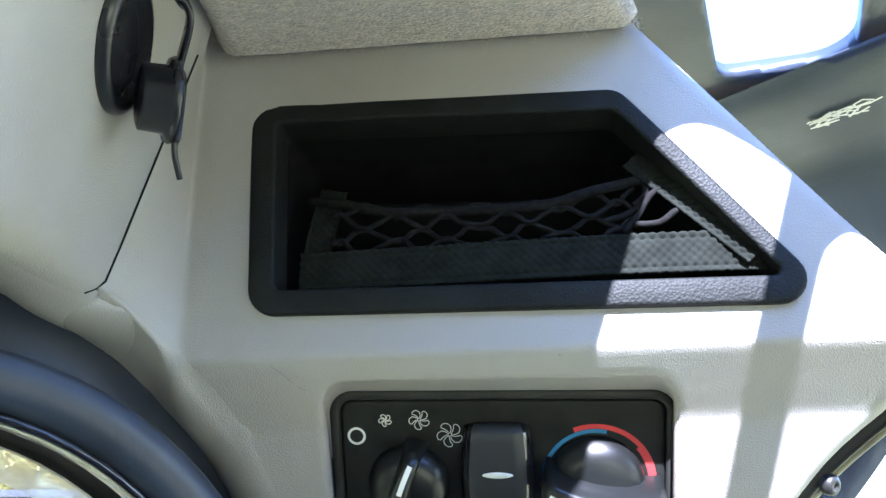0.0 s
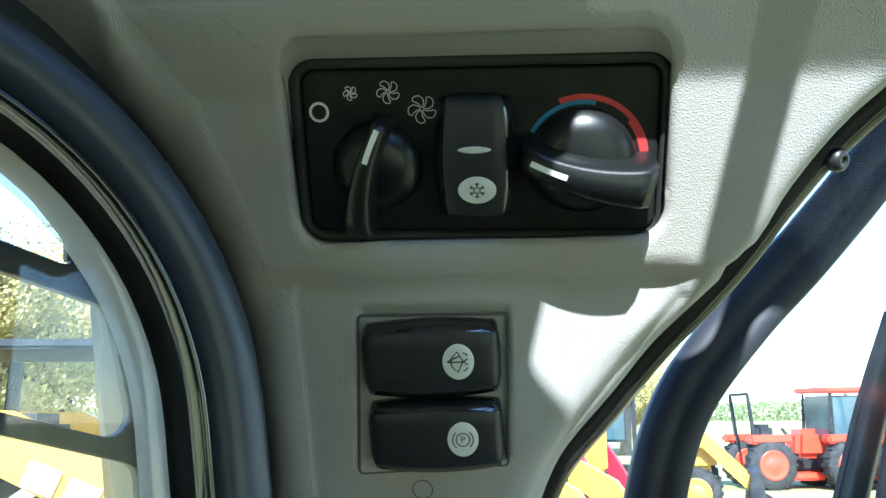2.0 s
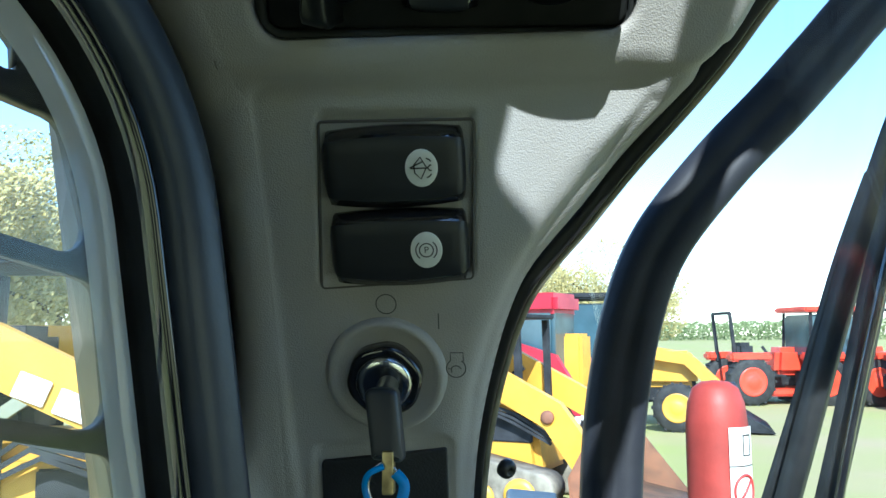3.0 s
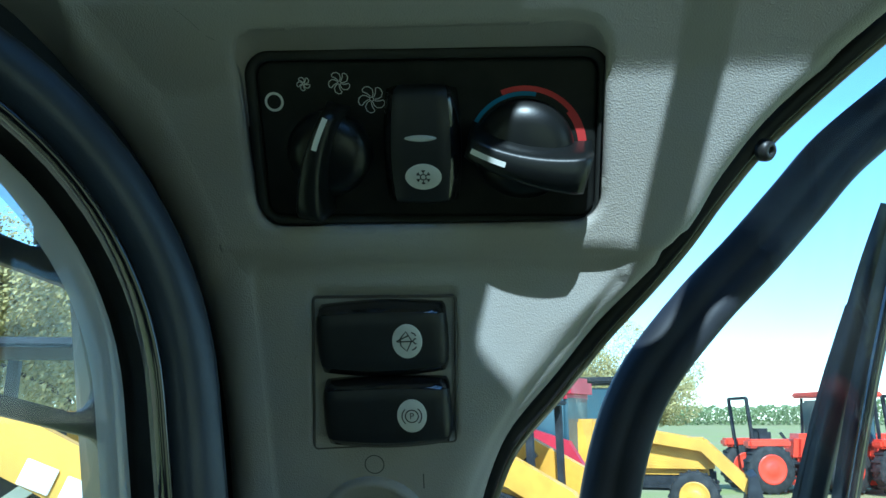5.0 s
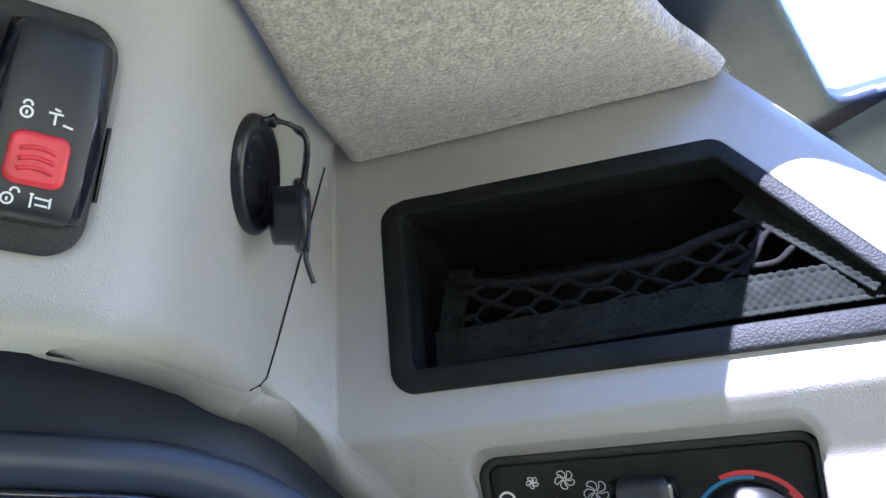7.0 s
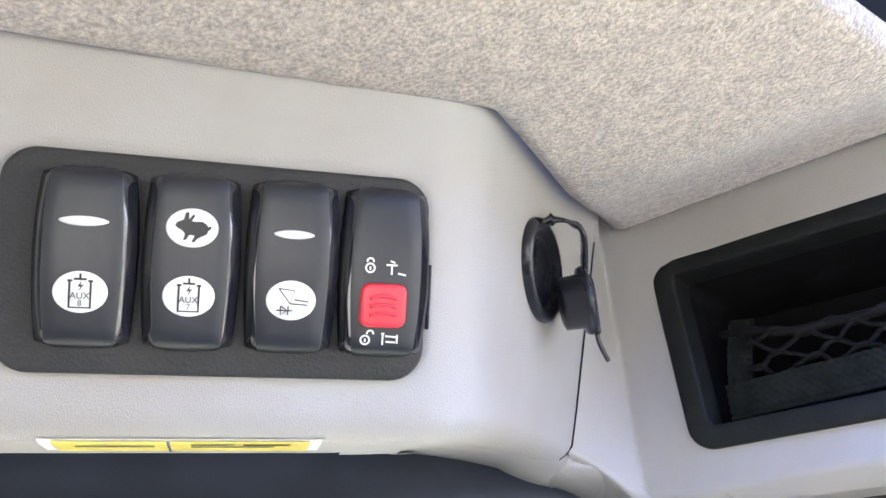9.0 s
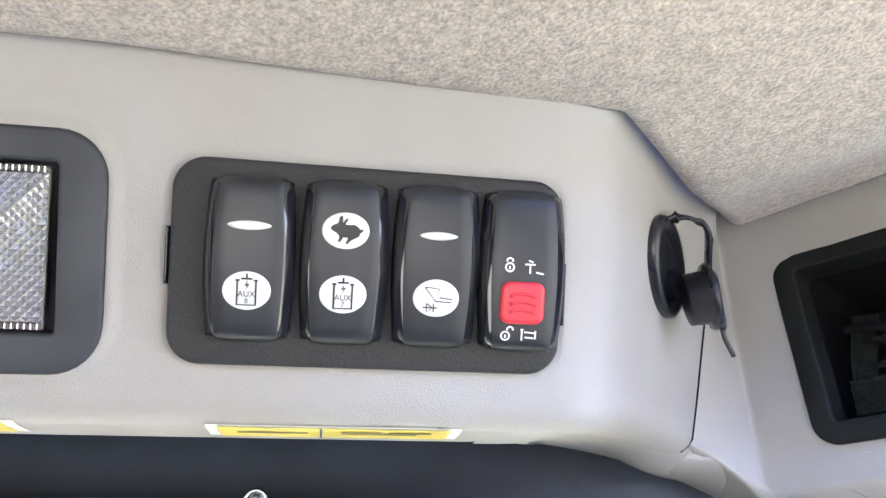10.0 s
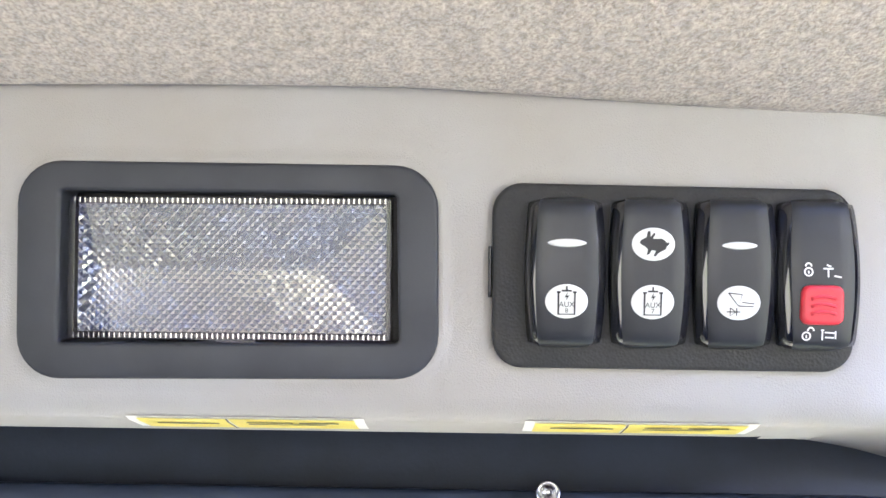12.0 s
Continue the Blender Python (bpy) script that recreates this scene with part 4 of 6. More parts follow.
def webbing(name, path, width, m, pitch=0.0015, lean=0.0, **tags):
    """A woven strap along a path (x, y, z) in the plane of m."""
    pts = smooth_path([Vector(p) for p in path], 40)
    length = [0.0]
    for a, b in zip(pts[:-1], pts[1:]):
        length.append(length[-1] + (b - a).length)
    n = int(length[-1] / (pitch / 3))
    k = int(width / (pitch / 3))
    verts, faces = [], []
    for i in range(n + 1):
        s = length[-1] * i / n
        j = max(0, min(len(pts) - 2, int(np.searchsorted(length, s)) - 1))
        t = (s - length[j]) / max(1e-9, length[j + 1] - length[j])
        p, d = pts[j].lerp(pts[j + 1], t), (pts[j + 1] - pts[j]).normalized()
        side = Vector((-d.y, d.x, 0)).normalized()
        fray = 0.0004 * noise.noise(Vector((s * 900, 3.1, 0)))
        for c in range(k + 1):
            v = (c / k - 0.5) * width
            row = math.floor((v + width) / pitch)
            bump = 0.00032 * math.sin(math.pi * (s / pitch + row)) * abs(math.sin(math.pi * (v + width) / pitch)) ** 0.6
            stitch = -0.0004 if abs(abs(v) - width * 0.36) < pitch * 0.3 else 0.0
            q = p + side * (v + fray * (1 if c in (0, k) else 0))
            verts.append(m @ Vector((q.x, q.y, q.z + bump + stitch + lean * v)))
    for i in range(n):
        for c in range(k):
            a = i * (k + 1) + c
            faces.append((a, a + k + 1, a + k + 2, a + 1))
    ob = thing(name, verts, faces, WEB, **tags)
    mod = ob.modifiers.new("wall", "SOLIDIFY")
    mod.thickness, mod.offset = 0.0011, 0
    hold(net, ob)
    return ob


webbing("bottom_strap", [(-0.071, 1.9905, -0.009), (-0.02, 1.9900, -0.006), (0.03, 1.9900, -0.005), (0.073, 1.9892, -0.0045)], 0.0128, M_N, label="woven black bottom strap with stitching")
webbing("left_strap", [(-0.0665, 1.9840, -0.010), (-0.0660, 2.004, -0.014), (-0.0625, 2.0225, -0.017)], 0.0092, M_N, label="frayed woven side strap")
webbing("right_strap", [(0.0705, 1.9870, -0.0022), (0.053, 2.0070, -0.006), (0.0375, 2.0245, -0.010)], 0.0082, M_N, label="frayed woven side strap lit by the sun")


def cord(name, pts, r, **tags):
    ob = sweep(name, smooth_path([M_N @ Vector(p) for p in pts], 6), circle(r, 8), CORD, up=IN, **tags)
    hold(net, ob)
    return ob


cord("elastic", [(-0.0715, 2.0190, -0.018), (-0.0600, 2.0165, -0.014), (-0.045, 2.0118, -0.012), (-0.02, 2.0102, -0.0115), (0.008, 2.0102, -0.0105), (0.024, 2.0136, -0.0095), (0.041, 2.0172, -0.0105)], 0.0018, label="black elastic top cord")


def net_top(x):
    return 2.0100 + 0.0035 * abs((x + 0.012) / 0.055) ** 2


random.seed(4)
for row in range(5):
    # neighbouring cords swing against each other and meet at the knots
    path = []
    for i in range(57):
        x = -0.0610 + 0.0985 * i / 56
        low = 1.9945
        step = (net_top(x) - low) / 4
        swing = 0.52 * step * math.sin(2 * math.pi * (x + 0.0012 * math.sin(x * 210)) / 0.0180 + math.pi * row) * (1 + 0.25 * math.sin(x * 330 + row))
        path.append((x + random.uniform(-0.0003, 0.0003), low + step * row + swing + random.uniform(-0.0003, 0.0003), -0.0112 + 0.0007 * (row % 2) + 0.0003 * math.sin(i * 1.3)))
    ob = sweep("net_cord", smooth_path([M_N @ Vector(p) for p in path], 2), circle(0.00085, 8), CORD, up=IN)
    hold(net, ob)
for path in ([(0.041, 2.0165, -0.011), (0.0405, 2.0110, -0.009), (0.0365, 2.0075, -0.009)], [(0.0465, 2.0125, -0.008), (0.0420, 2.0105, -0.008), (0.0375, 2.0040, -0.009), (0.0330, 1.9990, -0.010)],
             [(0.0560, 2.0030, -0.007), (0.0500, 2.0045, -0.007), (0.0440, 2.0010, -0.008), (0.0360, 2.0012, -0.009)], [(0.0400, 2.0080, -0.009), (0.0340, 2.0050, -0.010), (0.0270, 2.0035, -0.011)]):
    cord("net_cord", path, 0.0011)

# ---- heater and air conditioning control ----
M_H = M_H @ Matrix.Translation((0, 0, 0.0022))
climate = holder("climate_control", "black heater and air conditioning control panel with two knobs and rocker", "climate control", at=M_H @ Vector((0, 0, -0.01)))
plate_loop = rounded([(-0.0517, 0.0247), (-0.0517, -0.0242), (0.0517, -0.0242), (0.0517, 0.0247)], 0.0045, 8)
rim_pts = [pillar_face(u, z, 0.0020) for u, z in inset(ccw(HVAC_RIM), 0.0008)]
mid_pts = [M_H @ Vector((x, y, 0.0018)) for x, y in inset(ccw(plate_loop), -0.0034)]
flange = [[M_H @ Vector((x, y, z)) for x, y in inset(ccw(plate_loop), -d)] for d, z in ((0.0036, 0.0000), (0.0034, 0.0020), (0.0028, 0.0026), (0.0012, 0.0024), (0.0004, 0.0019), (0.0002, -0.0010), (-0.0020, -0.0030))]
hold(climate, thing("surround", *stack([rim_pts, mid_pts], False, False), TRIM, label="deep grey recess round the faceplate"))
hold(climate, thing("flange", *stack(flange, False, False), FLANGE, label="black flange round the faceplate"))
hold(climate, slab("faceplate", plate_loop, -0.006, 0.0016, M_H, PLATE, edge=0.0012, label="matt black faceplate with fan and temperature markings"))
hold(climate, slab("clip", rectangle(0.0012, 0.0150, 0.0003, 2, 0.0557, 0.004), 0.0, 0.0075, M_H, GLOSS), slab("clip", rectangle(0.0012, 0.0150, 0.0003, 2, -0.0557, -0.002), 0.0, 0.0075, M_H, GLOSS))
FACE = 0.00175
hold(climate, strokes("off_mark", [arc(-0.0467, 0.0127, 0.0026, 0, 360, 28)], 0.0008, M_H, WHITE, lift=FACE, label="white off ring"))


def fan_mark(x, y, r):
    lines = [arc(x, y, r * 0.15, 0, 360, 10)]
    for k in range(5):
        # one swept blade: out along its leading edge, round the tip and back
        loop = [(0.20, 0), (0.45, 2), (0.72, 12), (0.93, 30), (1.00, 46), (0.97, 60), (0.84, 68), (0.62, 60), (0.40, 52), (0.22, 44)]
        lines.append([(x + r * q * math.cos(radians(a + 72 * k)), y + r * q * math.sin(radians(a + 72 * k))) for q, a in loop])
    hold(climate, strokes("fan_mark", lines, 0.00024, M_H, WHITE, lift=FACE, label="white outline fan symbol"))


for x, y, r in ((-0.0371, 0.0181, 0.0021), (-0.0260, 0.0183, 0.0034), (-0.0163, 0.0132, 0.0042)):
    fan_mark(x, y, r)


def band(name, cx, cy, r0, r1, a0, a1, mat):
    pts0, pts1 = arc(cx, cy, r0, a0, a1, 24), arc(cx, cy, r1, a0, a1, 24)
    verts = [M_H @ Vector((x, y, FACE)) for x, y in pts0 + pts1]
    hold(climate, thing(name, verts, [(i + 1, i, 25 + i, 26 + i) for i in range(24)], mat, smooth=False))


KX, KY = 0.0300, -0.0022
band("cold_band", KX, KY, 0.0160, 0.0173, 188, 78, BLUEPRINT)
band("warm_band", KX, KY, 0.0174, 0.0190, 112, 40, REDPRINT)
band("warm_band", KX, KY, 0.0165, 0.0190, 40, -6, REDPRINT)


def knob(name, x, y, r, pointer, label, length=0.0362, slim=1.0):
    """A turned skirt with a curved grip across it; the white line lies at the pointer's end."""
    m = shift(M_H, x, y, 0.0016, pointer)
    ob = lathe(name, [(r, 0), (r, 0.0030), (r * 0.965, 0.0042), (r * 0.86, 0.0066), (r * 0.6, 0.0085), (0.002, 0.0092)], m, KNOB, None, 40, label=label)
    hold(climate, ob)
    rows, verts, faces = 15, [], []
    for i in range(rows):
        t = i / (rows - 1) * 2 - 1
        xx = t * length / 2 - 0.0010
        half = (0.0036 + 0.0026 * ((1 - t) / 2) ** 1.5) * slim
        h = 0.0182 + 0.0016 * (1 - t * t) if abs(t) < 0.97 else 0.0165
        bow = 0.0020 * (1 - t * t)
        sec = [(-half - 0.0012, 0.0015), (-half - 0.0002, h * 0.55), (-half + 0.0002, h - 0.0014), (-half + 0.0012, h), (half - 0.0012, h), (half - 0.0002, h - 0.0014), (half + 0.0002, h * 0.55), (half + 0.0012, 0.0015)]
        verts += [m @ Vector((xx, yy + bow, zz)) for yy, zz in sec]
    for i in range(rows - 1):
        for c in range(7):
            a = i * 8 + c
            faces.append((a, a + 8, a + 9, a + 1))
    faces += [tuple(range(8)), tuple(reversed(range((rows - 1) * 8, rows * 8)))]
    g = thing("grip", verts, faces, KNOB, None, label="curved finger grip")
    hold(climate, g)
    g.parent = ob
    g.matrix_parent_inverse = Matrix()
    # the pointer line, on the grip's top near the pointer's end
    def ridge(a, b):
        t = (a + 0.0010) / (length / 2)
        return 0.0182 + 0.0016 * (1 - t * t) + 0.0004
    pts = [(length * q, 0.0020 * (1 - ((length * q + 0.0010) / (length / 2)) ** 2)) for q in (0.14, 0.20, 0.26, 0.32, 0.38, 0.43)]
    line = strokes("pointer", [pts], 0.0016, m, WHITE, lift=ridge, label="white pointer line")
    line.parent = ob


knob("fan_knob", -0.0300, -0.0032, 0.0133, 76, "black fan speed knob with white pointer", 0.0335, 0.68)
knob("temperature_knob", KX, KY, 0.0152, 166, "black temperature knob with white pointer")


# ---- rocker switches ----
def rocker(m, length, width, height, tilt=0.0, name="rocker_switch", label="", group="", parent=None):
    """A barrel-shaped rocker with bevelled glossy flanks; long along y of m. Returns the thing and the height of its face."""
    def face(y):
        t = 2 * y / length
        return height - 0.0016 * t * t + tilt * t
    rows, verts, faces, slots = 17, [], [], []
    for i in range(rows):
        t = math.copysign((0, 0.16, 0.32, 0.48, 0.63, 0.77, 0.89, 0.965, 1.0)[abs(i - 8)], i - 8)
        y = t * length / 2
        half = width / 2 * (1 - 0.10 * t * t)
        h = face(y)
        if i in (0, rows - 1):
            h -= 0.0034
            half -= 0.0008
        elif i in (1, rows - 2):
            h -= 0.0005
        flank = 0.0032
        sec = [(-half, -0.003), (-half, h - 0.0056), (-half + 0.0003, h - 0.0025), (-half + flank - 0.0004, h - 0.00025), (-half + flank, h), (-half * 0.4, h + 0.0002), (half * 0.4, h + 0.0002),
               (half - flank, h), (half - flank + 0.0004, h - 0.00025), (half - 0.0003, h - 0.0025), (half, h - 0.0056), (half, -0.003)]
        bow = 0.0010 if i in (0, rows - 1) else 0.0
        for c, (x, z) in enumerate(sec):
            yy = y + math.copysign(bow, t) * (1 - (x / half) ** 2)
            verts.append(m @ Vector((x, yy, z)))
    k = 12
    for i in range(rows - 1):
        for c in range(k - 1):
            a = i * k + c
            faces.append((a, a + 1, a + k + 1, a + k))
            slots.append(1 if c in (1, 2, 8, 9) else 0)
    faces += [tuple(reversed(range(k))), tuple(range((rows - 1) * k, rows * k))]
    slots += [1, 1]
    # the root is the body itself
    ob = thing(name, verts, faces, [SATIN, GLOSS], parent, label=label, group=group, slots=slots)
    if group:
        tagged(ob, category="rocker switch")
    return ob, face


def oval(ob, m, a, b, cx, cy, face, name="icon_lens", mat=None, label="white oval lens", lift=0.0003):
    loop = ellipse(a, b, 30)
    verts = [m @ Vector((cx + x * s, cy + y * s, face(cy + y * s) + h)) for s, h in ((1.0, -0.0006), (1.0, lift * 0.6), (0.93, lift)) for x, y in loop]
    n = len(loop)
    faces = [(k * n + i, k * n + (i + 1) % n, (k + 1) * n + (i + 1) % n, (k + 1) * n + i) for k in range(2) for i in range(n)] + [tuple(range(2 * n, 3 * n))]
    return thing(name, verts, faces, mat or LENS, ob, label=label)


def lensbar(ob, m, a, b, cy, face, mat=None):
    pts = [(a * math.cos(q), b * math.sin(q) * (0.75 + 0.25 * abs(math.sin(q)))) for q in (2 * math.pi * i / 28 for i in range(28))]
    verts = [m @ Vector((x * s, cy + y * s, face(cy + y * s) + h)) for s, h in ((1.0, -0.0004), (0.97, 0.0004), (0.6, 0.0007)) for x, y in pts]
    n = len(pts)
    faces = [(k * n + i, k * n + (i + 1) % n, (k + 1) * n + (i + 1) % n, (k + 1) * n + i) for k in range(2) for i in range(n)] + [tuple(range(2 * n, 3 * n))]
    return thing("indicator_lens", verts, faces, mat or LENS, ob, label="slim white indicator lens")


def mark(ob, m, lines, width, face, cx=0.0, cy=0.0, mat=None, fills=(), name="symbol", label="", lift=0.00055):
    lines = [[(x + cx, y + cy) for x, y in l] for l in lines]
    fills = [[(x + cx, y + cy) for x, y in l] for l in fills]
    return strokes(name, lines, width, m, mat or INK, ob, lift=lambda a, b: face(b) + lift, fills=fills, label=label)


# the air conditioning rocker sits in the control
m_ac = shift(M_H, -0.0010, -0.0006, 0.0016)
ac, face = rocker(m_ac, 0.0350, 0.0238, 0.0068, -0.0012, name="cooling_switch", label="black cooling rocker switch")
hold(climate, ac)
mm = 0.001
snow = []
for k in range(6):
    a = radians(60 * k + 30)
    c, s = math.cos(a), math.sin(a)
    snow.append([(0.9 * mm * c, 0.9 * mm * s), (2.3 * mm * c, 2.3 * mm * s)])
    for side in (-1, 1):
        b = a + side * radians(38)
        snow.append([(1.5 * mm * c, 1.5 * mm * s), (1.5 * mm * c + 0.8 * mm * math.cos(b), 1.5 * mm * s + 0.8 * mm * math.sin(b))])
snow.append([(0.95 * mm * math.cos(radians(60 * k)), 0.95 * mm * math.sin(radians(60 * k))) for k in range(7)])
o = oval(ac, m_ac, 0.0056, 0.0041, 0.0006, -0.0088, face)
lb = lensbar(ac, m_ac, 0.0050, 0.0010, 0.0030, face)
mk = mark(ac, m_ac, snow, 0.00032, face, 0.0006, -0.0088, label="black snowflake symbol")

# ---- lower switches on the pillar ----
m_w = shift(M_K, 0.0004, 0.0118, 0.0, 90.8)
m_p = shift(M_K, 0.0008, -0.0134, 0.0, 91.0)
wash, face_w = rocker(m_w, 0.0418, 0.0250, 0.0095, label="glossy black rocker switch with windscreen washer symbol", group="pillar switches")
brake, face_p = rocker(m_p, 0.0414, 0.0242, 0.0095, label="glossy black rocker switch with parking brake symbol", group="pillar switches")


def turned(lines, k=1):
    # symbols on the sideways rockers stand upright: turn them a quarter back
    return [[(y, -x) for x, y in l] for l in lines]


for ob, m, face in ((wash, m_w, face_w), (brake, m_p, face_p)):
    oval(ob, m, 0.0057, 0.0049, 0.0, -0.0088, face, label="white oval symbol lens")
washer = [[(-2.2, 1.0), (-0.2, 3.3), (1.5, 0.2), (-0.2, -3.2), (-2.0, -1.4), (-2.2, 1.0)], [(-3.2, 0.0), (-0.9, 0.0)], [(-3.4, 0.2), (0.6, 2.0)], [(-1.3, 0.0), (2.0, 0.0)],
          [(1.8, 0.0), (2.6, 0.9), (3.0, 0.7)], [(1.8, 0.0), (2.6, -0.9), (3.0, -0.7)], [(1.5, 2.9), (2.4, 2.5), (2.9, 1.8)], [(1.5, -2.9), (2.4, -2.5), (2.9, -1.8)]]
mark(wash, m_w, turned([[(x * mm, y * mm) for x, y in l] for l in washer]), 0.00042, face_w, 0.0, -0.0088, label="black windscreen washer symbol")
park = [arc(0, 0, 2.1 * mm, 0, 360, 28), arc(0, 0, 3.2 * mm, 130, 230, 12), arc(0, 0, 3.2 * mm, -50, 50, 12)]
mark(brake, m_p, turned(park), 0.00036, face_p, 0.0, -0.0088, label="black parking brake rings")
lp = lettering("letter", "P", 0.0030, shift(m_p, 0.0, -0.0088, 0, -90), INK, brake, lift=lambda a, b: face_p(-0.0088) + 0.0006)

# ---- ignition switch and its key ----
kx, ky = k_at(-0.0333, 1.8095)
m_i = shift(M_K, kx, ky, 0.0049)
ignition = holder("ignition_switch", "ignition switch with black nut set in a raised grey collar", "ignition switch", at=m_i @ Vector((0, 0, 0)))
hold(ignition, lathe("collar", [(0.0200, -0.002), (0.0198, 0.0), (0.0188, 0.0018), (0.0176, 0.0022), (0.0165, 0.0016), (0.0150, 0.0006)], m_i, TRIM, None, 48, label="raised grey plastic collar"))
hex_loop = rounded([(0.0136 * math.cos(radians(60 * i + 12)), 0.0136 * math.sin(radians(60 * i + 12))) for i in range(6)], 0.0085, 5)
hold(ignition, slab("nut", hex_loop, -0.002, 0.0060, m_i, GLOSS, edge=0.0016, label="black six-sided retaining nut"))
hold(ignition, lathe("lock_face", [(0.0090, 0.004), (0.0090, 0.0066), (0.0084, 0.0074), (0.0060, 0.0076), (0.001, 0.0076)], m_i, CHROME, None, 36, label="bright metal lock face"))
key_base = m_i @ Vector((0.0016, 0, 0.0076))
key = holder("ignition_key", "ignition key with black plastic head in the lock", "key", at=key_base)
nK = (M_K.to_3x3() @ Vector((0, 0, 1))).normalized()
down = -UP
hold(key, lathe("key_stem", [(0.0034, -0.002), (0.0034, 0.010), (0.0030, 0.014)], m_i @ Matrix.Translation((0.0016, 0, 0.0076)), SATIN, None, 16, label="black key stem"))
m_head = basis(U, UP, key_base + nK * 0.0150)
head_loop = rounded([(-0.0046, 0.0056), (-0.0022, -0.0150), (0.0072, -0.0160), (0.0052, 0.0054)], [0.0022, 0.0012, 0.0012, 0.0022], 4)
hold(key, slab("key_head", head_loop, -0.0030, 0.0048, m_head, SATIN, edge=0.0016, label="black plastic key head"))
tip = m_head @ Vector((0.0026, -0.0156, 0.0020))
m_tip = basis(U, UP, tip)
hold(key, slab("key_tab", rectangle(0.0034, 0.0125, 0.0005, 3, 0.0002, -0.0030), -0.0006, 0.0034, m_tip, BRASS, edge=0.0003, label="worn brass key end"))

clip_at = tip + down * 0.004
tag = holder("key_clip", "bent steel wire clip hanging from the key", "wire clip", at=clip_at)
wire = [(0.0, 0.004), (0.0030, 0.0010), (0.0048, -0.004), (0.0046, -0.013), (0.0036, -0.018), (0.0044, -0.022), (0.0030, -0.0255), (0.0, -0.0262), (-0.0022, -0.0250), (-0.0026, -0.020), (-0.0030, -0.012), (-0.0058, -0.004), (-0.0046, 0.001), (-0.002, 0.0036)]
m_clip = basis(U, UP, clip_at + IN * 0.002)
hold(tag, sweep("wire", smooth_path([m_clip @ Vector((x, y, 0.0008 * math.sin(i))) for i, (x, y) in enumerate(wire)], 6, True), circle(0.00045, 8), CHROME, up=lambda p: IN, closed=True))
ribbon = holder("ribbon", "bright blue plastic ribbon tied through the key clip", "ribbon", at=clip_at)


def strip(name, pts, width, mat, parent, thick=0.0004):
    path = smooth_path([m_clip @ Vector(p) for p in pts], 8)
    hold(parent, sweep(name, path, [(-width / 2, -thick / 2), (width / 2, -thick / 2), (width / 2, thick / 2), (-width / 2, thick / 2)], mat, up=lambda p: IN))


strip("loop", [(-0.0008, 0.0030, 0.002), (-0.0050, 0.0010, 0.003), (-0.0064, -0.0030, 0.002), (-0.0046, -0.0080, 0.002), (0.0004, -0.0125, 0.003), (0.0075, -0.0180, 0.003), (0.0175, -0.0262, 0.0)], 0.0017, RIBBON, ribbon)
strip("tail", [(0.0026, 0.0014, 0.003), (0.0052, -0.0020, 0.003), (0.0040, -0.0080, 0.003), (0.0002, -0.0180, 0.002), (-0.0040, -0.0270, 0.001), (-0.0075, -0.0370, 0.0), (-0.0105, -0.0500, -0.001)], 0.0032, RIBBON, ribbon)
tie = holder("cable_tie", "white nylon cable tie hanging below the key", "cable tie", at=clip_at)
hold(tie, sweep("tie_strip", smooth_path([m_clip @ Vector(p) for p in ((0.0012, -0.0190, 0.0008), (0.0012, -0.030, 0.0010), (0.0014, -0.045, 0.0010), (0.0013, -0.062, 0.001))], 6), [(-0.0011, -0.0005), (0.0011, -0.0005), (0.0011, 0.0005), (-0.0011, 0.0005)], NYLON, up=lambda p: IN))

gap_path = [M_K @ Vector((*k_at(u, z), 0.0040)) for u, z in inset(ccw(SWITCH_REST), 0.0002)]
insert_gap = sweep("insert_gap", gap_path, circle(0.0005, 6), SHADE, up=lambda p: IN, closed=True, label="dark gap round the switch insert")
hold(pillar, insert_gap)

# printed key positions belong to the trim
for cx, cz, lines in ((-0.0320, 1.8323, [arc(0, 0, 0.0032, 0, 360, 32)]), (-0.0156, 1.8268, [[(0.0, 0.0026), (0.0, -0.0026)]]),
                      (-0.0106, 1.8129, [arc(0, -0.0012, 0.0031, 125, 415, 26), [(-0.0017, 0.0014), (-0.0017, 0.0042), (0.0024, 0.0042), (0.0024, 0.0012)], arc(0, -0.0020, 0.0017, 20, 160, 10), [(-0.0026, -0.0012), (-0.0016, -0.0014), (-0.0014, -0.0026)]])):
    m = shift(M_K, *k_at(cx, cz), 0.0)
    ob = strokes("printed_mark", lines, 0.00034, m, GREYINK, pillar, lift=0.0053, label="dark printed key position mark")

bl = [k_at(*p) for p in ((-0.0572, 1.7800), (-0.0584, 1.7568), (-0.0151, 1.7594), (-0.0147, 1.7846))]
slab("blanking_plate", rounded(bl, 0.0012, 4), -0.003, 0.0046, M_K, BLACK, edge=0.0005, label="black blanking plate below the ignition switch", category="blanking plate")

# ---- overhead switches ----
bank = holder("switch_panel", "black grained switch panel in the overhead panel", "switch panel", at=M_B @ Vector((-0.017, 0, 0)))
panel_loop = rounded([(-0.0683, 0.0300), (-0.0681, -0.0237), (0.0353, -0.0240), (0.0351, 0.0284)], 0.0085, 8)
hold(bank, slab("bezel", panel_loop, -0.002, 0.0028, M_B, BANK, edge=0.0014, label="grained black bezel"))
hold(bank, slab("clip", rectangle(0.0010, 0.0150, 0.0003, 2, -0.0689, 0.004), -0.001, 0.0022, M_B, GLOSS), slab("clip", rectangle(0.0010, 0.0170, 0.0003, 2, 0.0361, -0.002), -0.001, 0.0022, M_B, GLOSS))

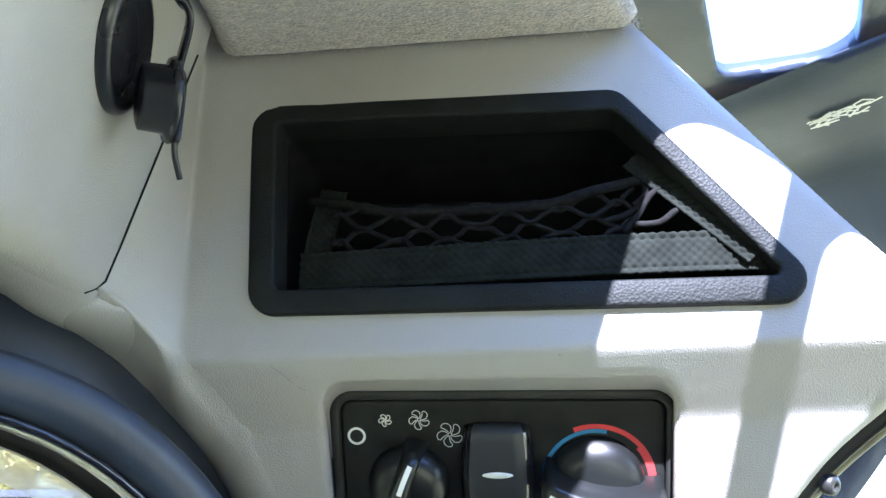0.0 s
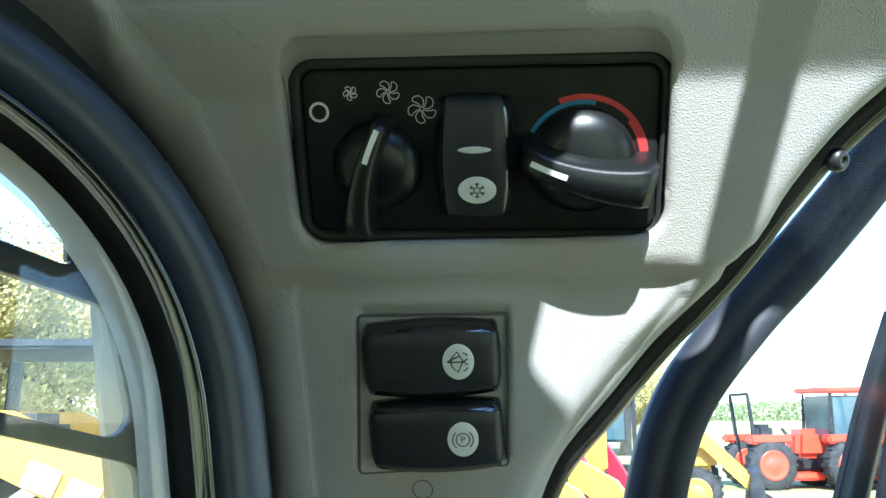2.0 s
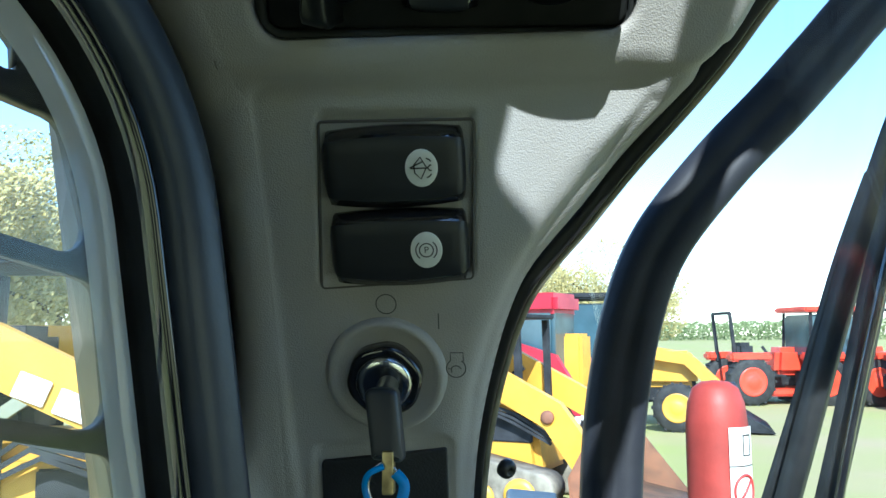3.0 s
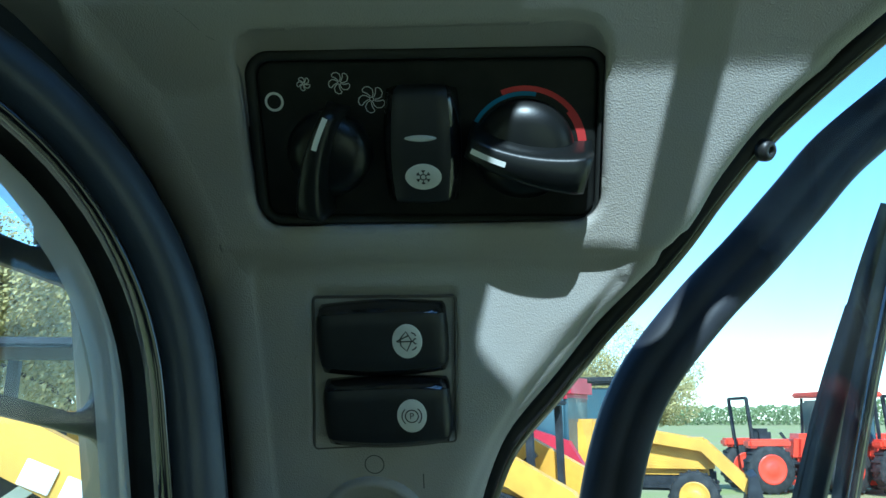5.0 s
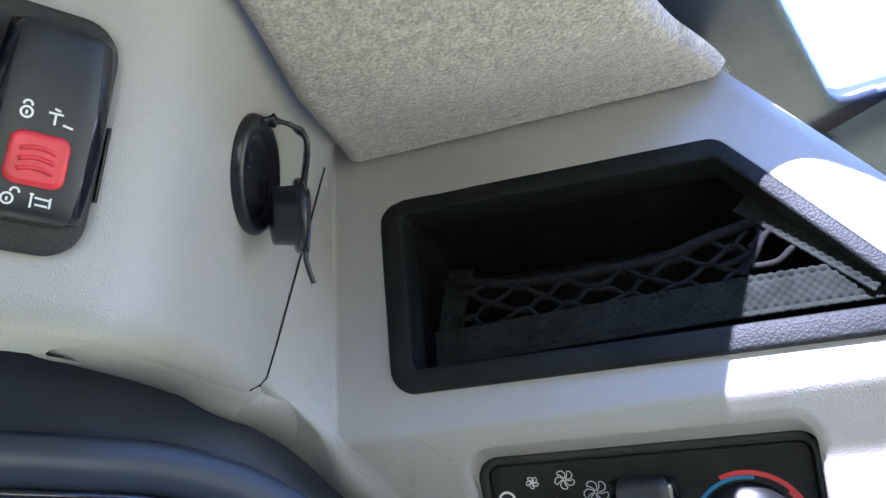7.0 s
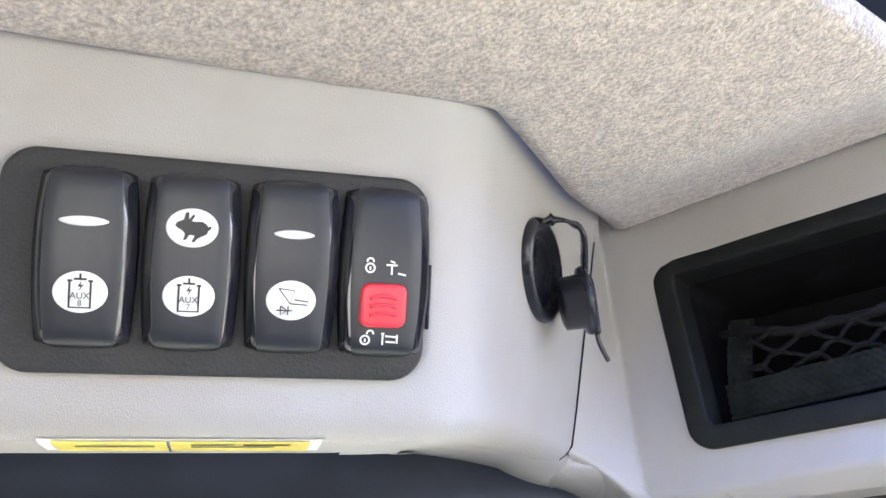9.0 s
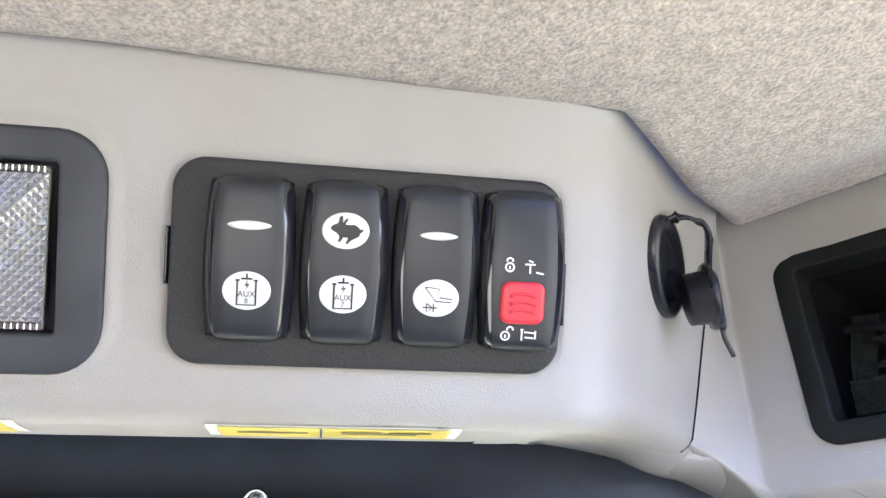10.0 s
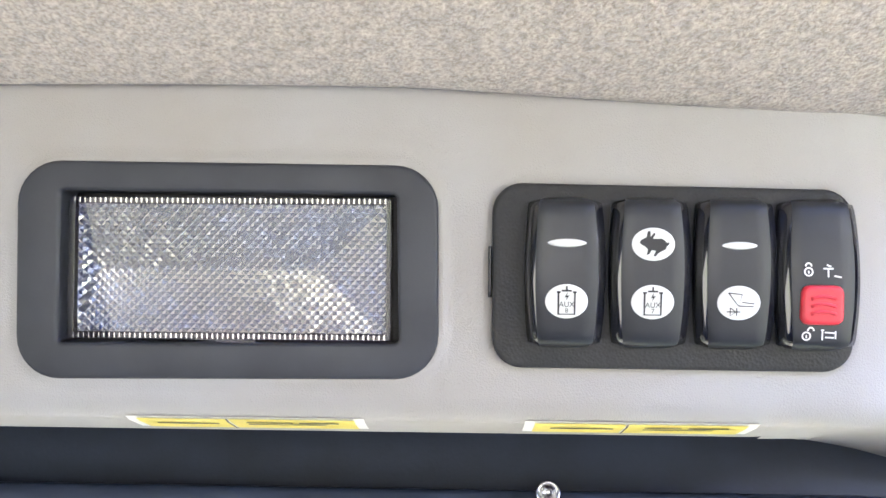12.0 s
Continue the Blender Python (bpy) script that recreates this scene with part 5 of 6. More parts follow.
bolt = [(0.0003, 0.0024), (-0.0006, 0.0008), (0.0001, 0.0010), (-0.0003, -0.0002), (0.0008, 0.0015), (0.0001, 0.0013)]


def aux(ob, m, face, digit):
    cy = -0.0080
    oval(ob, m, 0.0060, 0.0049, 0, cy, face)
    mark(ob, m, [[(-0.0023, 0.0026), (-0.0023, -0.0036), (0.0023, -0.0036), (0.0023, 0.0026)], [(-0.0014, 0.0030), (0.0014, 0.0030)], [(0, 0.0030), (0, 0.0043)], [(-0.0028, 0.0026), (-0.0017, 0.0026)], [(0.0017, 0.0026), (0.0028, 0.0026)]], 0.0005, face, 0, cy, label="black box symbol")
    mark(ob, m, [], 0.0003, face, 0, cy + 0.0003, fills=[bolt], label="black lightning mark")
    lettering("lettering", "AUX", 0.0021, m, INK, ob, 0, cy - 0.0009, lift=lambda a, b: face(b) + 0.0007, label="black printed word AUX")
    lettering("lettering", digit, 0.0019, m, INK, ob, 0, cy - 0.0026, lift=lambda a, b: face(b) + 0.0007, label="black printed digit " + digit)


RX = [-0.0476, -0.0236, 0.0003, 0.0234]
RY, RL, RW, RH = 0.0040, 0.0412, 0.0232, 0.0098
rock = []
for x, tilt, lab in zip(RX, (0.0008, 0.0008, 0.0008, -0.0006), ("black rocker switch with white oval AUX 8 symbol", "black rocker switch with white rabbit and AUX 7 symbols", "black rocker switch with white bucket symbol", "black locking rocker switch with red slide button")):
    m = shift(M_B, x, RY, 0.0)
    rock.append((*rocker(m, RL, RW, RH, tilt, label=lab, group="overhead switches"), m))
(r1, f1, m1), (r2, f2, m2), (r3, f3, m3), (r4, f4, m4) = rock
lensbar(r1, m1, 0.0056, 0.0012, 0.0084, f1)
aux(r1, m1, f1, "8")
oval(r2, m2, 0.0060, 0.0047, 0, 0.0082, f2)
rabbit = [(-3.9, 0.4), (-3.5, 1.2), (-2.6, 1.6), (-2.0, 1.9), (-1.6, 3.6), (-0.9, 3.7), (-0.8, 2.0), (0.1, 3.2), (0.6, 2.9), (-0.2, 1.6), (0.8, 1.5), (2.2, 1.6), (3.2, 1.0), (3.7, 0.4), (4.4, 0.6), (4.3, -0.1), (3.7, -0.5),
          (3.4, -1.4), (2.2, -2.0), (1.2, -2.6), (0.6, -3.4), (0.0, -3.3), (0.4, -2.4), (0.6, -1.8), (-0.6, -1.7), (-1.2, -2.8), (-2.0, -3.0), (-1.7, -2.2), (-1.6, -1.4), (-2.4, -0.6), (-3.2, -0.2)]
rabbit = [(x * mm, y * mm) for x, y in rabbit]
mark(r2, m2, [], 0.0003, f2, 0, 0.0082, fills=[rabbit], label="black running rabbit symbol")
aux(r2, m2, f2, "7")
lensbar(r3, m3, 0.0050, 0.0011, 0.0080, f3)
oval(r3, m3, 0.0060, 0.0049, 0, -0.0080, f3)
mark(r3, m3, [[(-0.0030, 0.0028), (-0.0002, -0.0008), (0.0008, 0.0024), (-0.0030, 0.0028)], [(0.0008, 0.0002), (0.0042, -0.0002)], [(-0.0002, -0.0008), (0.0040, -0.0010)], [(-0.0024, -0.0014), (-0.0024, -0.0036), (-0.0008, -0.0025), (-0.0024, -0.0014)], [(-0.0006, -0.0014), (-0.0006, -0.0036)], [(-0.0034, -0.0025), (0.0004, -0.0025)]], 0.0003, f3, 0, -0.0080, label="black bucket and diode symbol")
red_loop = rounded([(-0.0066, -0.0138), (0.0052, -0.0138), (0.0052, -0.0028), (-0.0062, -0.0028)], 0.0024, 6)
rb = thing("slide_button", *stack([[m4 @ Vector((x, y, f4(y) + h)) for x, y in inset(ccw(red_loop), d)] for d, h in ((0, -0.001), (0, 0.0012), (0.0003, 0.0018), (0.0008, 0.0021), (0.0014, 0.0021))]), RED, r4, label="raised red slide button")
for i in range(3):
    cy = -0.0066 - 0.0021 * i
    pts = [(-0.0041 + 0.0068 * k / 10, cy + 0.0007 * (1 - (2 * k / 10 - 1) ** 2)) for k in range(11)]
    sweep("rib", [m4 @ Vector((x, y, f4(y) + 0.0020)) for x, y in pts], [(-0.00055, -0.0003), (0.00055, -0.0003), (0.0004, 0.0005), (-0.0004, 0.0005)], RED, rb, up=lambda p: M_B.to_3x3() @ Vector((0, 0, 1)))


def padlock(cx, cy, open_):
    body = arc(cx, cy - 0.0005, 0.0011, 0, 360, 14)
    sh = arc(cx + (0.0012 if open_ else 0), cy + 0.0011, 0.0008, -10, 190, 10)
    return [body, sh, [(cx, cy - 0.0002), (cx, cy - 0.0010)]]


mark(r4, m4, padlock(-0.0028, 0.0010, False) + [[(0.0012, 0.0014), (0.0040, 0.0014)], [(0.0022, 0.0024), (0.0034, 0.0020)], [(0.0026, 0.0014), (0.0026, -0.0010)], [(0.0042, -0.0006), (0.0062, -0.0010)]], 0.00045, f4, -0.0014, 0.0004, WHITE, label="white locked and loader symbols")
mark(r4, m4, padlock(-0.0036, -0.0148, True) + [[(0.0004, -0.0136), (0.0012, -0.0136)], [(0.0008, -0.0134), (0.0008, -0.0164)], [(0.0014, -0.0142), (0.0042, -0.0144)], [(0.0044, -0.0138), (0.0044, -0.0160)], [(0.0016, -0.0156), (0.0040, -0.0157)]], 0.00042, f4, -0.0010, -0.0017, WHITE, label="white unlocked and loader symbols")

# ---- dome light ----
dome = holder("dome_light", "rectangular dome light with black housing and clear ribbed lens", "dome light", at=M_B @ Vector((-0.146, 0, 0)))
dome_out = rounded([(-0.2088, 0.0360), (-0.2086, -0.0288), (-0.0836, -0.0276), (-0.0842, 0.0348)], 0.0128, 8)
dome_in = rounded([(-0.1958, 0.0270), (-0.1962, -0.0180), (-0.0953, -0.0172), (-0.0963, 0.0262)], 0.0015, 8)
hold(dome, frame_ring("housing", dome_out, dome_in, -0.003, 0.0022, M_B, HOUSING, edge=0.0012, inner_low=-0.008, label="smooth dark grey housing"))

LENSCLEAR = glass("clear_lens", (0.97, 0.97, 0.96), ior=1.5, grime=0.10)
lx0, lx1, ly0, ly1 = -0.1936, -0.0976, -0.0166, 0.0252
xa, xb, ya, yb = lx0 + 0.0018, lx1 - 0.0018, ly0 + 0.0018, ly1 - 0.0018
prism_v, prism_f = [], []
prism_rnd = random.Random(21)


def bowl(x, y):
    """Depth of the reflector: four flat sides falling towards a middle ridge, flatter at one end."""
    side = min(y - ya, yb - y, (xb - x) * 0.9, (x - xa) * 4.0)
    return -0.0016 - 0.09 * max(0.0, side)


def facet(x, y, half, tall, high):
    """One diamond-based pyramid, cut off at the rim."""
    k = len(prism_v)
    base = [(max(xa, min(xb, px)), max(ya, min(yb, py))) for px, py in ((x - half, y), (x, y - tall), (x + half, y), (x, y + tall))]
    prism_v.extend(M_B @ Vector((px, py, bowl(px, py))) for px, py in base)
    cx_, cy_ = sum(p[0] for p in base) / 4, sum(p[1] for p in base) / 4
    prism_v.append(M_B @ Vector((cx_ + prism_rnd.uniform(-1, 1) * half * 0.12, cy_ + prism_rnd.uniform(-1, 1) * tall * 0.12, bowl(cx_, cy_) + high)))
    prism_f.extend(((k, k + 1, k + 4), (k + 1, k + 2, k + 4), (k + 2, k + 3, k + 4), (k + 3, k, k + 4)))


fx, fy = 0.00132, 0.00132
cols, rows_ = int((xb - xa) / fx) + 1, int((yb - ya) / fy) + 1
for j in range(rows_ + 1):
    for i in range(cols + 1):
        if (i + j) % 2 == 0:
            facet(xa + fx * i, ya + fy * j, fx, fy, 0.00034 + 0.00008 * float(ease(i / cols, 0.20, 0.6)))
hold(dome, thing("reflector", prism_v, prism_f, MIRROR, smooth=False, label="bright faceted prisms and reflector of the lens"))
hold(dome, slab("back_box", rectangle(0.1150, 0.0560, 0.006, 4, -0.1460, 0.0040), -0.016, -0.012, M_B, BLACK, edge=0.0005, label="dark back of the light"))
lens_rim = [rounded([(lx0 + d, ly0 + d), (lx1 - d, ly0 + d), (lx1 - d, ly1 - d), (lx0 + d, ly1 - d)], 0.0012, 4) for d in (0.0, 0.0, 0.0003, 0.0016, 0.0020)]
rim_rings = [[M_B @ Vector((x, y, z)) for x, y in loop] for loop, z in zip(lens_rim, (-0.006, 0.0012, 0.0017, 0.0017, 0.0008))]
lens = thing("lens", *stack(rim_rings, False, True), LENSCLEAR, smooth=False, label="clear lens with raised rim")
lens.visible_shadow = False
hold(dome, lens)
rib_count = 60
for edge_y in (ly0 + 0.0010, ly1 - 0.0010):
    hold(dome, strokes("rim_ribs", [[(lx0 + 0.002 + (lx1 - lx0 - 0.004) * i / rib_count, edge_y - 0.0007), (lx0 + 0.002 + (lx1 - lx0 - 0.004) * i / rib_count, edge_y + 0.0007)] for i in range(rib_count + 1)], 0.00028, M_B, MIRROR, lift=0.0014, label="fine bright ribs in the lens rim"))
hold(dome, slab("lens_tab", rectangle(0.0185, 0.0022, 0.0004, 2, -0.1465, -0.0174), -0.002, 0.0018, M_B, LENSCLEAR, edge=0.0003, label="clear release tab of the lens"))

# ---- yellow warning labels under the panel's lip ----
def sticker(f0, f1, s0, s1, inner, mat, name, parent=None, d=-0.0003, **tags):
    verts, faces, n, k = [], [], 24, 4
    for i in range(n + 1):
        for j in range(k + 1):
            s = s0 + (s1 - s0) * j / k
            f = f0 + (f1 - f0) * i / n + inner * (j / k) * (1 - 2 * i / n) * -1
            verts.append(panel_face(side_q(f, Z_LIP), s, d))
    for i in range(n):
        for j in range(k):
            a = i * (k + 1) + j
            faces.append((a, a + 1, a + k + 2, a + k + 1))
    ob = thing(name, verts, faces, mat, parent, **tags)
    return ob


for f0, f1 in ((-0.1780, -0.1060), (-0.0580, 0.0110)):
    lab = sticker(f0, f1, -0.0095, -0.0250, 0.0, WHITE, "warning_label", label="yellow warning label with white border under the panel lip", category="warning label", group="lip labels")
    sticker(f0 + 0.003, f0 + 0.030, -0.0105, -0.0245, 0.0, YELLOW, "yellow_field", lab, d=-0.0005)
    sticker(f0 + 0.031, f1 - 0.003, -0.0105, -0.0245, 0.0, YELLOW, "yellow_field", lab, d=-0.0005)
    for a, b, c, e in ((f0 + 0.008, f0 + 0.027, -0.0150, -0.0168), (f0 + 0.036, f1 - 0.022, -0.0130, -0.0142), (f0 + 0.036, f1 - 0.012, -0.0160, -0.0172), (f1 - 0.020, f1 - 0.008, -0.0130, -0.0145), (f0 + 0.0302, f0 + 0.0308, -0.0100, -0.0248)):
        sticker(a, b, c, e, 0.0, INK, "printed_bar", lab, d=-0.0007)

# ---- socket with its hanging rubber cap on the panel's end face ----
target = Vector((-0.0800, 0.1860, 2.0225))
best = min(((panel_face(q / 1000, target.z - Z_LIP) - target).length, q / 1000) for q in range(30, 110))
sock_at = panel_face(best[1], target.z - Z_LIP)
C_UP = (panel_face(best[1], 0.065) - panel_face(best[1], 0.035)).normalized()
M_C = basis(E_C, C_UP, sock_at)
socket = holder("power_socket", "round black rubber socket cover with its cap hanging open", "power socket", at=sock_at)
hold(socket, lathe("flange", [(0.0156, -0.001), (0.0160, 0.0008), (0.0157, 0.0022), (0.0147, 0.0032), (0.0134, 0.0033), (0.0125, 0.0024), (0.0119, 0.0009), (0.0106, 0.0005), (0.0098, 0.0012), (0.0088, 0.0010), (0.0079, 0.0004), (0.001, 0.0004)], M_C, CAPRUBBER, None, 44, label="round black rubber flange"))
cap_pos = Vector((-0.0660, 0.1962, 2.0128))
cap_axis = (E_C * 0.36 + N_C * 0.90 + UP * 0.10).normalized()
m_cap = Matrix.Translation(cap_pos) @ (cap_axis.to_track_quat("Z", "Y").to_matrix().to_4x4())
hold(socket, lathe("cap", [(0.0070, -0.0068), (0.0084, -0.0063), (0.0088, -0.0005), (0.0106, 0.0), (0.0112, 0.0012), (0.0107, 0.0022), (0.0086, 0.0028), (0.001, 0.0030)], m_cap, CAPRUBBER, None, 36, label="black rubber plug cap"))
strap_pts = [M_C @ Vector((-0.003, 0.0142, 0.002)), M_C @ Vector((-0.001, 0.0161, 0.005)), M_C @ Vector((0.002, 0.0163, 0.0095)), M_C @ Vector((0.0045, 0.0135, 0.0130)), cap_pos + cap_axis * 0.0022 + UP * 0.0098, cap_pos + cap_axis * 0.0036 + UP * 0.004, cap_pos + cap_axis * 0.0036 - UP * 0.0118]
hold(socket, sweep("strap", smooth_path(strap_pts, 8), [(-0.0022, -0.0007), (0.0022, -0.0007), (0.0022, 0.0007), (-0.0022, 0.0007)], CAPRUBBER, up=lambda p: cap_axis, label="flat rubber strap"))
tail0 = cap_pos + cap_axis * 0.0032 - UP * 0.0116
hold(socket, sweep("tail", smooth_path([tail0, tail0 - UP * 0.0030 + E_C * 0.0018, tail0 - UP * 0.0076 + E_C * 0.0056 + N_C * 0.001], 6), circle(0.0008, 8), CAPRUBBER, up=lambda p: N_C, label="thin rubber tail of the strap"))

# ---- outside the door glass: red post, wiper, black box ----
post_at = at_pillar(0.0885, -0.4215, 1.6)
post = holder("red_post", "red rounded post with a white safety label", "post", at=post_at)
hold(post, lathe("post_body", [(0.0128, 0.0), (0.0126, 0.10), (0.0121, 0.184), (0.0112, 0.1925), (0.0090, 0.1985), (0.0055, 0.2010), (0.0005, 0.2016)], Matrix.Translation(post_at), REDPOST, None, 36, label="glossy red post body"))


def on_post(a, z, r=0.0128):
    d = (IN * math.cos(a) + U * math.sin(a))
    return post_at + d * r + UP * z


def post_patch(name, a0, a1, z0, z1, mat, parent, r):
    n = 8
    verts = [on_post(a0 + (a1 - a0) * i / n, z, r) for i in range(n + 1) for z in (z0, z1)]
    return thing(name, verts, [(2 * i, 2 * i + 2, 2 * i + 3, 2 * i + 1) for i in range(n)], mat, parent)


lb_ = post_patch("safety_label", 0.12, 1.15, 0.151, 0.184, WHITE, None, 0.0130)
hold(post, lb_)
for a, b, c, e, mt in ((0.12, 1.15, 0.1690, 0.1694, INK), (0.58, 0.62, 0.173, 0.181, INK), (0.90, 0.94, 0.173, 0.181, INK), (0.58, 0.94, 0.1806, 0.1811, INK), (0.58, 0.94, 0.1729, 0.1733, INK)):
    p_ = post_patch("printed_bar", a, b, c, e, mt, None, 0.0132)
    hold(post, p_)
    p_.parent = lb_
    p_.matrix_parent_inverse = Matrix()
ringpts = [on_post(0.64 + 0.40 * math.cos(q), 0.1595 + 0.0062 * math.sin(q), 0.0132) for q in (2 * math.pi * i / 28 for i in range(28))]
rg = sweep("red_ring", ringpts, circle(0.00055, 6), REDPRINT, up=lambda p: IN, closed=True)
hold(post, rg)
rg2 = sweep("red_bar", [on_post(0.36, 0.1552, 0.0132), on_post(0.64, 0.1595, 0.0133), on_post(0.92, 0.1638, 0.0132)], circle(0.0005, 6), REDPRINT, up=lambda p: IN)
hold(post, rg2)
for o_ in (rg, rg2):
    o_.parent = lb_
    o_.matrix_parent_inverse = Matrix()

WF = 0.55
wiper = holder("wiper", "black windscreen wiper with arm and blade outside the glass", "wiper", at=at_side(WF, -0.23, 1.70))


def bar(name, pts, w, t, mat, **tags):
    ob = sweep(name, smooth_path([at_side(WF + o, r, z) for r, z, o in pts], 6), [(-w / 2, -t / 2), (-w * 0.3, -t / 2 - 0.001), (w * 0.3, -t / 2 - 0.001), (w / 2, -t / 2), (w / 2, t / 2), (-w / 2, t / 2)], mat, up=lambda p: -F, **tags)
    hold(wiper, ob)


bar("blade", [(-0.255, 1.700, 0.01), (-0.2235, 1.7885, 0.01), (-0.200, 1.858, 0.01), (-0.1795, 1.9085, 0.01)], 0.0065, 0.006, STEEL, label="black wiper blade")
bar("blade_bridge", [(-0.256, 1.655, 0.004), (-0.230, 1.735, 0.004), (-0.205, 1.815, 0.004), (-0.184, 1.878, 0.004), (-0.166, 1.926, 0.004), (-0.150, 1.962, 0.004)], 0.0125, 0.008, STEEL, label="black bridge of the wiper blade")
bar("arm", [(-0.216, 1.690, -0.012), (-0.1930, 1.775, -0.012), (-0.169, 1.868, -0.012), (-0.140, 1.956, -0.012), (-0.114, 2.03, -0.012)], 0.0120, 0.008, STEEL, label="black wiper arm")
bar("hose", [(-0.2050, 1.690, -0.022), (-0.188, 1.770, -0.022), (-0.164, 1.862, -0.022), (-0.138, 1.95, -0.022)], 0.004, 0.004, GLOSS, label="thin black washer hose")

box_m = basis(U, UP, at_pillar(0.0150, -0.375, 1.735))
latch = holder("door_latch", "black plastic door latch housing by the seal", "door latch", at=box_m.translation)
hold(latch, slab("latch_body", rounded([(-0.014, -0.03), (0.0086, -0.03), (0.0086, 0.0262), (-0.011, 0.0280)], 0.002, 4), -0.02, 0.010, box_m, SATIN, edge=0.002))
hold(latch, slab("latch_base", rounded([(0.006, -0.03), (0.060, -0.03), (0.056, 0.0095), (0.012, 0.0165)], 0.004, 4), -0.03, 0.0, box_m, SATIN, edge=0.002))

# clear ring clip under the panel's lip, and a small plate by it
ring_at = at_side(-0.0470, -0.2275, 1.9545)
clip_ring = lathe("ring_clip", [(0.0042, -0.001), (0.0044, 0.0012), (0.0038, 0.0020), (0.0030, 0.0016), (0.0027, 0.0002), (0.0027, -0.001)], basis(F, UP, ring_at), CHROME, None, 28, label="small bright ring clip on the dark frame", category="ring clip")

# ---- machines, trees and hedge outside ----
YEL = surface("machine_yellow", (0.62, 0.33, 0.035), 0.45, vary=0.12, scale=3, grain=0.1, grain_scale=60)
ORANGE = surface("tractor_orange", (0.72, 0.060, 0.026), 0.35, vary=0.08, scale=3)
CRIMSON = surface("machine_red", (0.38, 0.012, 0.03), 0.4, vary=0.1, scale=3)
TYRE = surface("tyre_rubber", (0.025, 0.025, 0.025), 0.8, vary=0.3, scale=8, grain=0.4, grain_scale=60)
DARK = surface("dark_metal", (0.030, 0.032, 0.036), 0.6, vary=0.25, scale=6, spec=0.15)
RUST = surface("rusty_steel", (0.20, 0.085, 0.045), 0.8, vary=0.25, scale=5, tint=(0.12, 0.06, 0.04))
DUST = surface("track_dust", (0.20, 0.18, 0.14), 0.9, vary=0.3, scale=6)
CABGLASS = surface("cab_glass", (0.05, 0.09, 0.11), 0.08, vary=0.1, scale=3)
DECAL = surface("white_decal", (0.75, 0.75, 0.75), 0.5, vary=0.05)
BARK = surface("bark", (0.11, 0.085, 0.06), 0.9, vary=0.3, scale=8, grain=0.6, grain_scale=20)
EYE = Vector((0.021, 0.073, 0.0))


def spot(az, dist):
    return EYE + Vector((math.sin(radians(az)), math.cos(radians(az)), 0)) * dist


def block(name, size, at, m, mat, parent, bevel=0.03, rot=(0, 0, 0), taper=1.0, **tags):
    """A bevelled, tapered housing, at its centre in the machine's own frame."""
    bm = bmesh.new()
    bmesh.ops.create_cube(bm, size=1)
    for v in bm.verts:
        k = taper if v.co.z > 0 else 1.0
        v.co = Vector((v.co.x * size[0] * k, v.co.y * size[1], v.co.z * size[2]))
    bmesh.ops.bevel(bm, geom=bm.edges[:], offset=min(bevel, min(size) * 0.3), segments=2, affect="EDGES")
    mm_ = m @ pose(*at, *rot)
    bm.transform(mm_)
    me = bpy.data.meshes.new(name)
    bm.to_mesh(me)
    bm.free()
    me.materials.append(mat)
    ob = new(name, me)
    tagged(ob, **tags)
    hold(parent, ob)
    return ob


def wheel(m, at, r, w, parent, hub):
    mw = m @ Matrix.Translation(at) @ Matrix.Rotation(radians(90), 4, "X")
    ob = lathe("wheel", [(r * 0.62, -w / 2), (r * 0.92, -w / 2), (r, -w * 0.35), (r * 1.0, w * 0.35), (r * 0.92, w / 2), (r * 0.62, w / 2)], mw, TYRE, None, 28, label="black rubber tyre")
    hold(parent, ob)
    rim = lathe("rim", [(r * 0.20, -w * 0.56), (r * 0.24, -w * 0.54), (r * 0.30, -w * 0.51), (r * 0.54, -w * 0.51), (r * 0.60, -w * 0.54), (r * 0.61, -w * 0.50), (r * 0.61, w * 0.50), (r * 0.60, w * 0.54), (r * 0.54, w * 0.51), (r * 0.30, w * 0.51), (r * 0.24, w * 0.54), (r * 0.20, w * 0.56)], mw, hub, None, 24, label="painted wheel rim")
    hold(parent, rim)
    rim.parent = ob
    rim.matrix_parent_inverse = Matrix()
    for i in range(18):
        a = 2 * math.pi * i / 18
        lug = block("lug", (0.05 * r / 0.4, w * 0.9, 0.05), (at[0] + r * math.cos(a), at[1], at[2] + r * math.sin(a)), m, TYRE, parent, 0.01, (0, -math.degrees(a) + 90, 0))
        lug.parent = ob
        lug.matrix_parent_inverse = Matrix()


def beam(name, pts, w, h, m, mat, parent, **tags):
    ob = sweep(name, [m @ Vector(p) for p in pts], [(-w / 2, -h / 2), (w / 2, -h / 2), (w / 2, h / 2), (-w / 2, h / 2)], mat, up=lambda p: UP, smooth=False, **tags)
    hold(parent, ob)
    return ob


